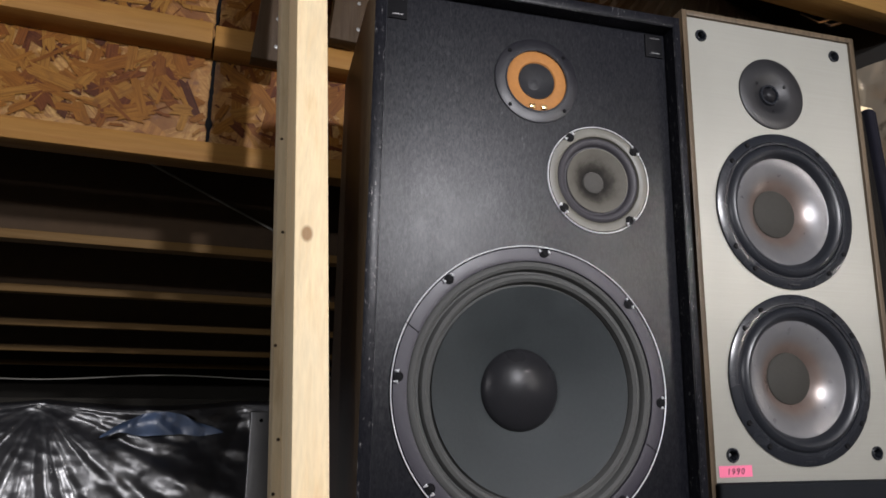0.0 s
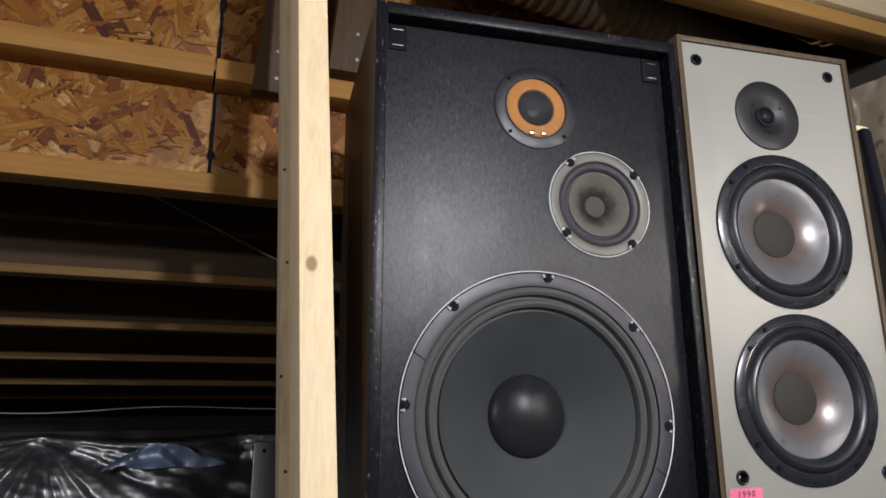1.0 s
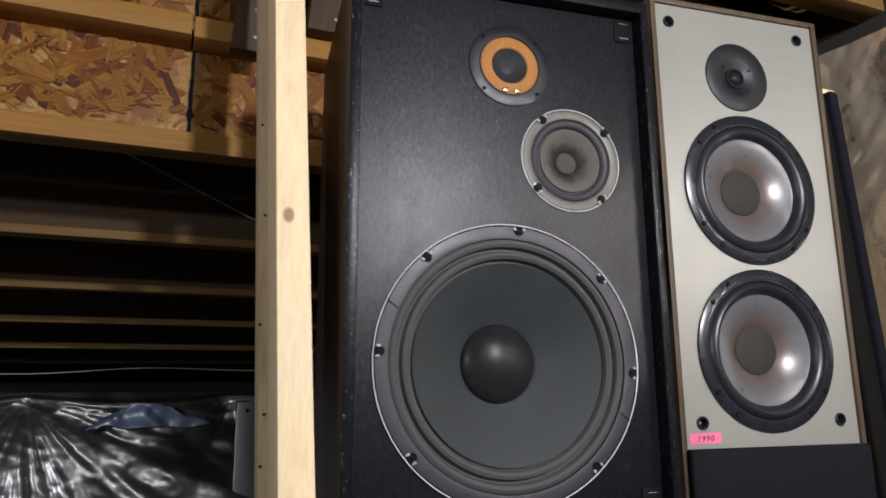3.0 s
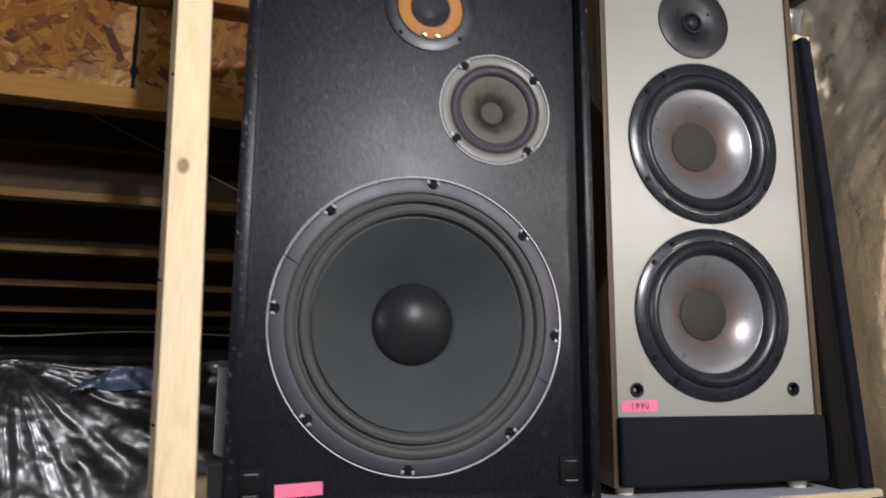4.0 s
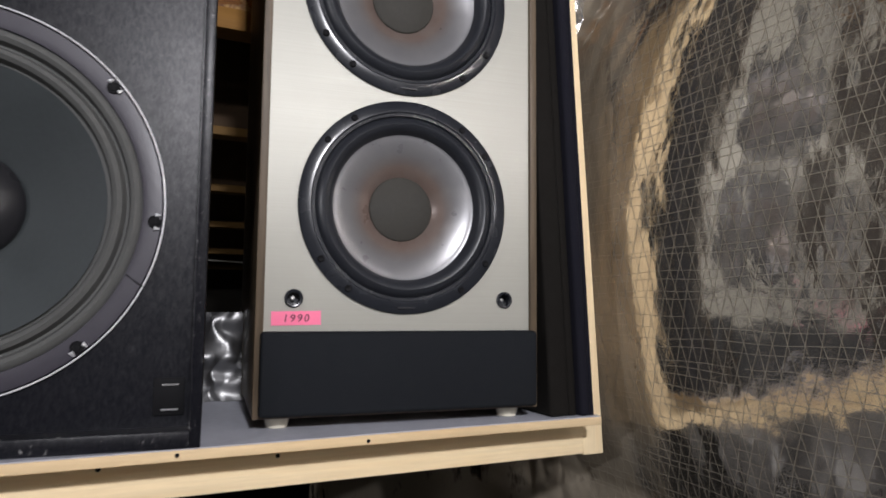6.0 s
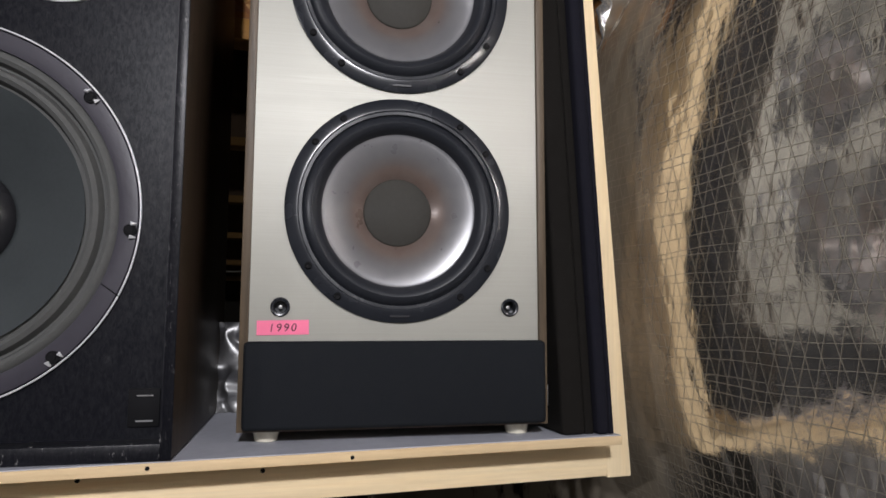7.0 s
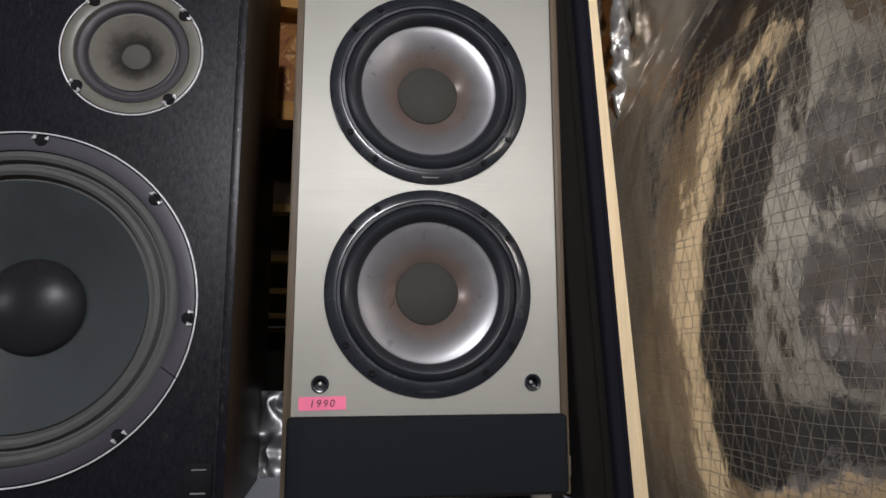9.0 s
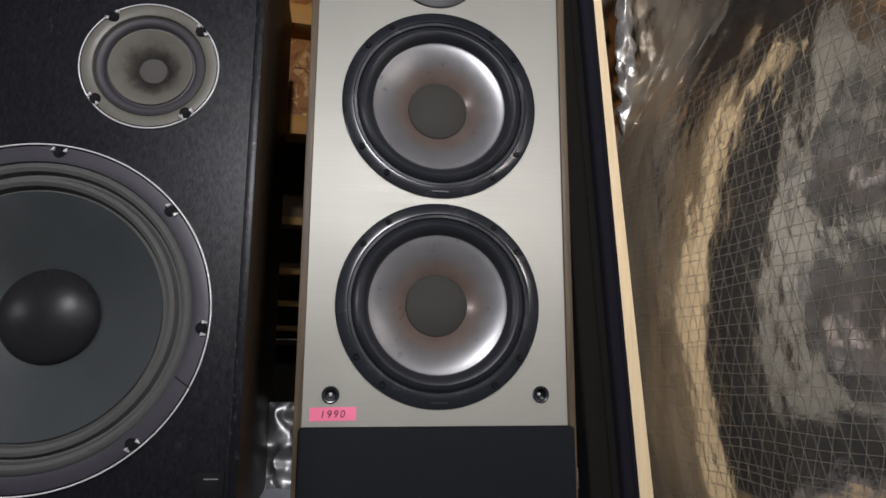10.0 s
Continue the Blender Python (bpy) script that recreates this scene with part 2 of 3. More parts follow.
PINE_X, PINE_Z = pine("pine_along", 0), pine("pine_upright", 2)
PLYWOOD = pine("plywood_edge", 0, (0.74, 0.55, 0.32), (0.58, 0.39, 0.20))
PINE_OLD = pine("pine_weathered", 2, (0.60, 0.49, 0.32), (0.44, 0.33, 0.19))
# pine darkened to carry the shadow that the hanger boards stand in
PINE_SHADED = pine("pine_shaded", 2, (0.060, 0.034, 0.014), (0.042, 0.022, 0.009))
LVL_OLD = pine("aged_flange_timber", 0, (0.34, 0.185, 0.052), (0.24, 0.115, 0.030))
PINE_BLOCK = pine("pine_block", 0, (0.42, 0.33, 0.20), (0.31, 0.23, 0.13))
LVL = pine("flange_timber", 0, (0.34, 0.165, 0.036), (0.25, 0.106, 0.021))
# darker copy of LVL: the crawl space's dimness painted into the lower flanges
LVL_SHADED = pine("shaded_flange_timber", 0, (0.21, 0.118, 0.036), (0.15, 0.076, 0.022))
OSB = strand_board("strand_board")
STRANDS = strand_mat("wood_strands")
# web colour darkened to paint in the shade behind the beam
SHADED_WEB = plain("shaded_web", (0.070, 0.042, 0.021), 0.9, grain=30, vary=0.5)
GREY_PAINT = plain("grey_shelf_paint", (0.40, 0.41, 0.46), 0.55, grain=90)
VINYL = vinyl("black_vinyl", (0.0036, 0.0039, 0.0062), 0.45)
VINYL_EDGE = vinyl("black_vinyl_edge", (0.0058, 0.0060, 0.0084), 1.1)
WALNUT_DARK = walnut("dark_walnut", (0.046, 0.030, 0.018))
WALNUT = walnut("walnut_veneer", (0.115, 0.083, 0.052))
SILVER = brushed("brushed_silver")
CONE_PAPER = plain("coated_paper_cone", (0.030, 0.036, 0.038), 0.60, grain=200, vary=0.35)
FOAM = plain("grey_foam_surround", (0.078, 0.079, 0.076), 0.75, grain=150)
GASKET = plain("violet_grey_gasket", (0.024, 0.021, 0.031), 0.46, grain=120)
DOME = plain("black_dust_dome", (0.016, 0.016, 0.018), 0.32, grain=160, spec=0.16)
CHROME = plain("chrome", (0.86, 0.86, 0.88), 0.27, 1.0, depth=0.0001, vary=0.1)
POLISHED = plain("bare_cast_edge", (0.86, 0.86, 0.88), 0.32, 0.3, depth=0.0001, vary=0.05)
# half-diffuse white metal, so the screw tabs read as glints from every side
GLINT_WHITE = plain("glint_white", (0.86, 0.86, 0.88), 0.45, 0.4, depth=0.0001, vary=0.05)
PLATE_DARK = plain("satin_black_plate", (0.013, 0.013, 0.015), 0.48, grain=200, spec=0.4)
BLACK_PLASTIC = plain("black_plastic", (0.017, 0.019, 0.024), 0.23, grain=200, depth=0.00005)
RUBBER = plain("black_rubber", (0.018, 0.020, 0.025), 0.36, grain=120, depth=0.0001)
HOLE = plain("dark_hole", (0.005, 0.005, 0.006), 0.7, spec=0.15)
KHAKI = plain("khaki_frame_paint", (0.105, 0.100, 0.080), 0.45, grain=120)
KHAKI_CONE = stained_cone("khaki_paper_cone")
MID_ROLL = plain("violet_grey_cloth_roll", (0.040, 0.037, 0.043), 0.6, grain=200)
MID_CAP = plain("grey_felt_cap", (0.066, 0.062, 0.056), 0.8, grain=200)
CAP_GREY = plain("grey_dust_cap", (0.029, 0.027, 0.022), 0.75, grain=180, vary=0.5)
ORANGE = plain("orange_foam", (0.37, 0.155, 0.034), 0.7, grain=220, depth=0.0008, vary=0.4)
PLATE = plain("dark_grey_plate", (0.013, 0.013, 0.017), 0.36, grain=200, spec=0.4)
PAPER_BLACK = plain("black_paper", (0.022, 0.022, 0.025), 0.62, grain=200)
BRASS = plain("brass_terminal", (0.65, 0.50, 0.26), 0.3, 1.0, vary=0.1)
POLY = poly_cone("poly_cone")
PINK = plain("pink_paper", (0.90, 0.20, 0.34), 0.8, grain=60, vary=0.12)
INK = plain("ink", (0.05, 0.01, 0.015), 0.7)
KICK = plain("navy_black_cloth", (0.0095, 0.0110, 0.0135), 0.85, grain=700, depth=0.0006, spec=0.15)
NAVY = plain("navy_cloth", (0.008, 0.008, 0.013), 0.9, grain=700, depth=0.0006, spec=0.15)
BROWN_CLOTH = plain("brown_black_cloth", (0.008, 0.007, 0.006), 0.9, grain=700, depth=0.0006, spec=0.15)
CREAM = plain("cream_plastic", (0.70, 0.66, 0.54), 0.5)
FOIL = foil_mat("foil_facing")
SCRIM = plain("scrim_thread", (0.31, 0.28, 0.225), 0.55, grain=100)
FILM = film_mat("black_film", (0.022, 0.022, 0.027), 0.30)
FILM_BLUE = film_mat("blue_film", (0.16, 0.25, 0.45), 0.30)
FILM_GREY = film_mat("grey_film", (0.022, 0.022, 0.024), 0.40)
CRINKLED = plain("bright_crinkled_foil", (0.60, 0.59, 0.57), 0.22, 0.75, grain=60, depth=0.008)
GREY_METAL = plain("dull_steel", (0.33, 0.33, 0.32), 0.45, 0.8)
DUCT = plain("dusty_duct_jacket", (0.16, 0.122, 0.078), 0.6, grain=60, vary=0.5)
# floor tone lowered to cut bounce and keep the foil's low reflections dark
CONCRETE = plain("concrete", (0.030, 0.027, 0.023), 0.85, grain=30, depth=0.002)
WALL_PAINT = plain("wall_paint", (0.22, 0.21, 0.19), 0.8, grain=40)
# ceiling colour lowered to hold back bounce and glare near the bulb
DARKENED_BOARDS = plain("darkened_boards", (0.022, 0.017, 0.012), 0.9, grain=25, vary=0.5)
# near-black that puts the crawl space's darkness into the surfaces
NEAR_BLACK = plain("near_black_matte", (0.030, 0.026, 0.020), 0.9, grain=30)
WIRE = plain("grey_cable", (0.26, 0.25, 0.22), 0.5)
GLOW = Nodes("bulb_glass").set(color=(1.0, 0.9, 0.75), emit=(1.0, 0.85, 0.65), power=12.0).mat


# ---------------------------------------------------------------- builders
def mesh_object(name, bm, material, sharp=0.6):
    for f in bm.faces:
        f.smooth = True
    for e in bm.edges:
        if len(e.link_faces) == 2 and e.calc_face_angle(0.0) > sharp:
            e.smooth = False
    me = bpy.data.meshes.new(name)
    bm.to_mesh(me)
    bm.free()
    me.materials.append(material)
    return new(name, me)


def part(name, bm, material, parent, label="", m=None):
    ob = mesh_object(name, bm, material)
    ob.parent = parent
    if m is not None:
        ob.matrix_basis = m
    if label:
        tagged(ob, label)
    return ob


def thing(name, label, category, at, house=True, group="", kind=""):
    ob = new(name)
    ob.empty_display_size = 0.05
    ob.matrix_basis = (HOUSE if house else Matrix()) @ (at if isinstance(at, Matrix) else Matrix.Translation(at))
    return tagged(ob, label, category, group, kind)


def solid(name, bm, material, label, category, at=(0, 0, 0), house=True, group="", kind=""):
    """A thing that is one mesh."""
    ob = mesh_object(name, bm, material)
    ob.matrix_basis = (HOUSE if house else Matrix()) @ (at if isinstance(at, Matrix) else Matrix.Translation(at))
    return tagged(ob, label, category, group, kind)


def box(x0, x1, y0, y1, z0, z1, bevel=0.0, seg=2, bm=None):
    made = bmesh.new()
    bmesh.ops.create_cube(made, size=1.0, matrix=Matrix.Translation(((x0 + x1) / 2, (y0 + y1) / 2, (z0 + z1) / 2)) @ Matrix.Diagonal((x1 - x0, y1 - y0, z1 - z0, 1)))
    if bevel:
        bmesh.ops.bevel(made, geom=made.edges[:], offset=bevel, segments=seg, affect="EDGES", profile=0.5)
    if bm is None:
        return made
    me = bpy.data.meshes.new("scratch")
    made.to_mesh(me)
    made.free()
    bm.from_mesh(me)
    bpy.data.meshes.remove(me)
    return bm


def pierced(x0, x1, z0, z1, y0, y1, holes, n=64):
    """An upright board with round holes (x, z, radius)."""
    bm = bmesh.new()
    loops = [[(x0, z0), (x1, z0), (x1, z1), (x0, z1)]]
    for cx, cz, r in holes:
        loops.append([(cx + r * math.cos(2 * math.pi * k / n), cz + r * math.sin(2 * math.pi * k / n)) for k in range(n)])
    edges = []
    for loop in loops:
        vs = [bm.verts.new((x, y0, z)) for x, z in loop]
        edges += [bm.edges.new((vs[k], vs[(k + 1) % len(vs)])) for k in range(len(vs))]
    bmesh.ops.triangle_fill(bm, use_beauty=True, edges=edges, normal=(0, -1, 0))
    made = bmesh.ops.extrude_face_region(bm, geom=bm.faces[:])
    for g in made["geom"]:
        if isinstance(g, bmesh.types.BMVert):
            g.co.y = y1
    bmesh.ops.recalc_face_normals(bm, faces=bm.faces[:])
    return bm


def lathe(profile, n=72, closed=False):
    """Turned about the y axis; the profile is (radius, forward) and forward points to -y."""
    bm = bmesh.new()
    rings = []
    for r, f in profile:
        if r < 1e-6:
            rings.append([bm.verts.new((0, -f, 0))])
        else:
            rings.append([bm.verts.new((r * math.cos(2 * math.pi * i / n), -f, r * math.sin(2 * math.pi * i / n))) for i in range(n)])
    pairs = list(zip(rings, rings[1:])) + ([(rings[-1], rings[0])] if closed else [])
    for a, b in pairs:
        for i in range(n):
            j = (i + 1) % n
            if len(a) == 1 and len(b) > 1:
                bm.faces.new((a[0], b[j], b[i]))
            elif len(b) == 1 and len(a) > 1:
                bm.faces.new((a[i], a[j], b[0]))
            elif len(a) > 1:
                bm.faces.new((a[i], a[j], b[j], b[i]))
    bmesh.ops.recalc_face_normals(bm, faces=bm.faces[:])
    return bm


def tube(points, radius, n=10):
    """A round tube along points; radius may be a list."""
    bm = bmesh.new()
    pts = [Vector(p) for p in points]
    rings = []
    for i, p in enumerate(pts):
        d = (pts[min(i + 1, len(pts) - 1)] - pts[max(i - 1, 0)]).normalized()
        s = d.cross(Vector((0.13, 0.21, 0.97))).normalized()
        u = s.cross(d)
        r = radius[i] if isinstance(radius, list) else radius
        rings.append([bm.verts.new(p + r * (math.cos(a) * s + math.sin(a) * u)) for a in (2 * math.pi * k / n for k in range(n))])
    for a, b in zip(rings, rings[1:]):
        for i in range(n):
            j = (i + 1) % n
            bm.faces.new((a[i], a[j], b[j], b[i]))
    bm.faces.new(rings[0])
    bm.faces.new(rings[-1])
    bmesh.ops.recalc_face_normals(bm, faces=bm.faces[:])
    return bm


def text_mesh(words, size):
    cu = bpy.data.curves.new("writing", "FONT")
    cu.body, cu.size, cu.extrude, cu.shear = words, size, 0.0002, 0.15
    cu.space_character = 1.3
    ob = new("writing", cu)
    me = bpy.data.meshes.new_from_object(ob.evaluated_get(bpy.context.evaluated_depsgraph_get()))
    bpy.data.objects.remove(ob)
    bpy.data.curves.remove(cu)
    return me


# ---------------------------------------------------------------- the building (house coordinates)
# added room shell; all but the back wall is darkened to limit bounce
solid("floor", box(-2.6, 1.5, -3.3, 4.4, -0.1, 0.0), CONCRETE, "concrete basement floor, darkened to cut bounce", "floor", kind="structure")
solid("ceiling", box(-2.6, 1.5, -3.3, 4.4, 2.66, 2.72), DARKENED_BOARDS, "underside of the floor above, darkened to cut bounce", "ceiling", kind="structure")
solid("wall_left", box(-2.7, -2.6, -3.3, 4.4, 0.0, 2.66), NEAR_BLACK, "added basement wall, coloured near-black", "wall", kind="structure")
solid("wall_back", box(-2.6, 1.5, -3.4, -3.3, 0.0, 2.66), WALL_PAINT, "plain painted basement wall", "wall", kind="structure")
solid("wall_far", box(-2.6, 1.5, 4.4, 4.5, 0.0, 2.66), NEAR_BLACK, "far wall of the crawl space, shade put into its colour", "wall", kind="structure")
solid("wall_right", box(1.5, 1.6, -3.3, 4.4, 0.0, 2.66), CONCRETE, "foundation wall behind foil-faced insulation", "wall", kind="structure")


def foil_u(v, z):
    """How far the foil stands out, in house coordinates."""
    u = 1.240 - 0.08 * (v - 0.62) ** 2
    u += 0.005 * noise.noise(Vector((v * 2.2, z * 3.0, 3.1))) + 0.0035 * noise.noise(Vector((v * 9, z * 6, 7.7))) + 0.0011 * noise.noise(Vector((v * 24, z * 15, 2.2)))
    # bellies out towards the post at mid-height
    reach = 0.30 + 0.70 * min(1.0, max(0.0, (v - 0.55) / 0.25))
    u += min(0.062, (0.033 * reach if z < 1.545 else 0.022) * ((z - 1.545) / 0.27) ** 2) - 0.004
    top = max(0.0, z - 1.85)
    u += 0.16 * top * top + 0.016 * min(1.0, top * 5) * noise.noise(Vector((v * 5 + z * 4, z * 9 - v * 5, 1.0)))
    ridge = 1.0 - abs(noise.noise(Vector((v * 11 + z * 3, z * 7 - v * 6, 4.4)))) * 2.0
    fold = 1.0 - abs(noise.noise(Vector((v * 19 - z * 8, z * 12 + v * 7, 8.8)))) * 2.0
    creased = min(1.0, max(0.0, (v - 0.80) * 4.5)) + 0.7 * min(1.0, max(0.0, (z - 1.90) * 5))
    u += creased * (0.0022 * ridge ** 3 + 0.0012 * fold ** 3)
    # long slanting folds where the sheet is gathered under the joists
    pulled = min(1.0, max(0.0, (z - 1.66) * 3.0 + (v - 0.85) * 1.6))
    along, across = z * 0.80 - v * 0.60, z * 0.60 + v * 0.80
    pleat = 1.0 - 2.0 * abs(noise.noise(Vector((across * 17, along * 3.2, 5.5))))
    tuck = 1.0 - 2.0 * abs(noise.noise(Vector((across * 41, along * 8, 6.5))))
    u += pulled * (0.0050 * pleat ** 3 + 0.0016 * tuck ** 3)
    # small pillows between the threads
    u += 0.0006 * noise.noise(Vector((v * 70, z * 58, 1.7)))
    low = max(0.0, 1.30 - z)
    u += 0.012 * min(1.0, low * 5) * noise.noise(Vector((v * 4, z * 7, 9.0)))
    return u


def foil_sheet():
    bm = bmesh.new()
    rows = []
    levels = [0.02 + 0.98 * i / 24 for i in range(24)] + [1.0 + 1.24 * i / 170 for i in range(171)]
    deep = [-0.9 + 0.9 * j / 30 for j in range(30)] + [1.1 * j / 150 for j in range(150)] + [1.1 + j / 20 for j in range(21)]
    for z in levels:
        rows.append([bm.verts.new((foil_u(v, z), v, z)) for v in deep])
    for a, b in zip(rows, rows[1:]):
        for i in range(len(deep) - 1):
            bm.faces.new((a[i], b[i], b[i + 1], a[i + 1]))
    return bm


def scrim_net():
    """Reinforcing threads just under the foil: level ones and two slanting sets."""
    bm = bmesh.new()
    def thread(pts, w):
        prev = None
        for k, (v, z) in enumerate(pts):
            dv, dz = (pts[k + 1][0] - v, pts[k + 1][1] - z) if k + 1 < len(pts) else (v - pts[k - 1][0], z - pts[k - 1][1])
            s = math.hypot(dv, dz)
            ov, oz = -dz / s * w / 2, dv / s * w / 2
            u = foil_u(v, z) - 0.0006
            pair = (bm.verts.new((u, v + ov, z + oz)), bm.verts.new((u, v - ov, z - oz)))
            if prev:
                bm.faces.new((prev[0], pair[0], pair[1], prev[1]))
            prev = pair
    rnd = random.Random(5)
    lo, hi, a, b = 0.95, 1.90, 0.05, 0.94
    z = lo
    while z < hi:
        dz = rnd.uniform(-0.007, 0.007)
        thread([(a + (b - a) * k / 24, z + dz * k / 24 + 0.0015 * math.sin(k * 1.3 + z * 40)) for k in range(25)], 0.00048)
        z += rnd.uniform(0.0125, 0.0155)
    for slant in (0.30, -0.30):
        v = a - 0.45
        while v < b + 0.45:
            pts = []
            for k in range(41):
                zz = lo + (hi - lo) * k / 40
                vv = v + slant * (zz - 1.6) + 0.0015 * math.sin(k * 0.9 + v * 60)
                if a <= vv <= b:
                    pts.append((vv, zz))
            if len(pts) > 3:
                thread(pts, 0.00055)
            v += rnd.uniform(0.017, 0.022)
    return bm


foil = solid("foil_insulation", foil_sheet(), FOIL, "crumpled shiny foil-faced insulation hung on the wall", "insulation")
part("scrim", scrim_net(), SCRIM, foil, "net of reinforcing threads")["kind"] = "stuff"

RAIL_Z = 2.205
# the dropped beam of strand board, with its flanges
beam = thing("osb_beam", "strand board beam with timber flanges and a black seam", "beam", (0, 1.36, 0))
part("web", box(-2.6, -0.006, 0.0, 0.018, 2.022, 2.66), OSB, beam)
part("web", box(0.000, 1.45, -0.002, 0.016, 2.022, 2.66), OSB, beam)


def ragged_seam():
    """The tarred gap between two boards, of uneven width."""
    bm = bmesh.new()
    prev = None
    for k in range(81):
        z = 2.022 + 0.638 * k / 80
        w = 0.0030 + 0.011 * max(0.0, noise.noise(Vector((z * 23, 4.0, 0)))) + 0.003 * noise.noise(Vector((z * 70, 8.0, 0)))
        c = -0.003 + 0.004 * noise.noise(Vector((z * 15, 1.0, 0)))
        pair = [bm.verts.new((c - w, -0.0056, z)), bm.verts.new((c + w, -0.0056, z)), bm.verts.new((c + w, 0.010, z)), bm.verts.new((c - w, 0.010, z))]
        if prev:
            for i in range(4):
                bm.faces.new((prev[i], prev[(i + 1) % 4], pair[(i + 1) % 4], pair[i]))
        prev = pair
    bmesh.ops.recalc_face_normals(bm, faces=bm.faces[:])
    return bm


def strand_layer():
    """Overlapping wafers pressed into the face of the boards, with torn ends."""
    bm = bmesh.new()
    uv = bm.loops.layers.uv.new("strand")
    rnd = random.Random(31)
    for k in range(7600):
        u, z = rnd.uniform(-2.55, 1.42), rnd.uniform(2.03, 2.65)
        long, wide = rnd.uniform(0.03, 0.12), rnd.uniform(0.005, 0.028)
        if rnd.random() < 0.3:
            long, wide = rnd.uniform(0.010, 0.045), rnd.uniform(0.002, 0.007)
        a = rnd.gauss(0.0, 0.75) + rnd.choice((0.3, 1.1, -0.8))
        c, sn = math.cos(a), math.sin(a)
        ends = []
        for side in (-1, 1):
            pts = [(side * long * (0.5 - rnd.uniform(0, 0.28)), w * wide / 2) for w in (-1, -0.4, 0.3, 1)]
            ends.append(pts if side > 0 else pts[::-1])
        loop = ends[0] + ends[1]
        world = [(u + x * c - y * sn, z + x * sn + y * c) for x, y in loop]
        if min(p[1] for p in world) < 2.022 or max(p[1] for p in world) > 2.66 or (min(p[0] for p in world) < 0.002 and max(p[0] for p in world) > -0.008):
            continue
        lift = 0.0004 + 0.0024 * k / 7600
        tx, tz = rnd.uniform(-0.0015, 0.0015), rnd.uniform(-0.006, 0.006)
        face = bm.faces.new([bm.verts.new((p[0], -0.0022 - lift + tx * q[0] + tz * q[1], p[1])) for p, q in zip(world, loop)])
        shift = rnd.uniform(0, 9)
        for lp, q in zip(face.loops, loop):
            lp[uv].uv = (q[0] + shift, q[1] + shift)
        face.normal_update()
        if face.normal.y > 0:
            face.normal_flip()
    return bm


part("strands", strand_layer(), STRANDS, beam, "golden and brown wood strands")["kind"] = "stuff"
part("seam", ragged_seam(), HOLE, beam, "black tarred seam")
part("bottom_flange", box(-2.6, 1.45, -0.022, 0.04, 1.978, 2.020, 0.002), LVL, beam)
part("upper_rail", box(-2.6, -0.010, -0.075, -0.0045, RAIL_Z, RAIL_Z + 0.045, 0.002), LVL, beam)
part("upper_rail", box(-0.006, 1.45, -0.072, -0.0045, RAIL_Z - 0.002, RAIL_Z + 0.043, 0.002), LVL, beam)

JOISTS = [(1.80, 1.874), (2.24, 1.800), (2.68, 1.734), (3.12, 1.664), (3.56, 1.618)]
for v, z in JOISTS:
    j = thing("i_joist", "timber I-joist with strand board web in the dark crawl space", "joist", (0, v, z), group="crawl space joists")
    part("flange", box(-2.6, 1.45, -0.03, 0.03, 0.0, 0.022, 0.002), LVL_SHADED, j)
    part("web", box(-2.6, 1.45, -0.005, 0.005, 0.022, 0.30), SHADED_WEB, j)
    part("top_flange", box(-2.6, 1.45, -0.03, 0.03, 0.30, 0.338), LVL, j)

j = thing("i_joist", "timber I-joist with strand board web over the shelf", "joist", (0, 0.91, 2.372))
part("flange", box(0.45, 1.498, -0.01, 0.055, 0.0, 0.036, 0.002), LVL_OLD, j)
part("web", box(0.45, 1.498, 0.018, 0.028, 0.036, 0.288), OSB, j)

# ---------------------------------------------------------------- the hanging shelf
shelf = thing("hanging_shelf", "pine and plywood shelf with grey-painted top, hung from the joists", "shelf", (0, 0, 0))
part("shelf_board", box(0.182, 1.170, 0.752, 1.26, 1.294, 1.3045, 0.001), PLYWOOD, shelf, "plywood board with a raw front edge")
part("painted_top", box(0.183, 1.169, 0.754, 1.26, 1.3045, 1.3055), GREY_PAINT, shelf, "grey-painted top")
part("front_rail", box(0.180, 1.1815, 0.807, 0.845, 1.2445, 1.2935, 0.0015), PINE_X, shelf)
part("back_rail", box(0.150, 1.20, 1.20, 1.238, 1.2045, 1.2935, 0.0015), PINE_X, shelf)


def post(x0, x1, y0, y1, z0, z1, lean=0.0, tilt=0.0):
    bm = box(x0, x1, y0, y1, z0, z1, 0.0025)
    for v in bm.verts:
        v.co.x += lean * (1.42 - v.co.z)
        v.co.y += tilt * (v.co.z - 1.25)
    return bm


part("post", post(0.1224, 0.1670, 0.782, 0.869, 1.2445, 2.62, 0.029, 0.13), PINE_Z, shelf)
part("post", post(1.1700, 1.2055, 0.807, 0.894, 1.2420, 2.075, 0.066), PINE_Z, shelf)
part("rear_post", post(0.110, 0.160, 0.8695, 0.908, 1.2445, 2.62, 0.029, 0.13), PINE_OLD, shelf, "greyed rear post")
for u, z in ((0.119, 1.330), (0.116, 1.415), (0.121, 1.480), (0.115, 1.600), (0.122, 1.760), (0.118, 1.905)):
    part("nail", lathe([(0.0022, -0.001), (0.0022, 0.0006), (0, 0.001)], 10), WALNUT_DARK, shelf, "", Matrix.Translation((u - 0.003 + 0.029 * (1.42 - z), 0.8695 + 0.13 * (z - 1.25), z)))

# ---------------------------------------------------------------- loudspeakers (world coordinates)
def driver(name, at, parent, label=""):
    e = new(name)
    e.empty_display_size = 0.02
    e.parent = parent
    e.matrix_basis = Matrix.Translation(at)
    if label:
        tagged(e, label)
    return e


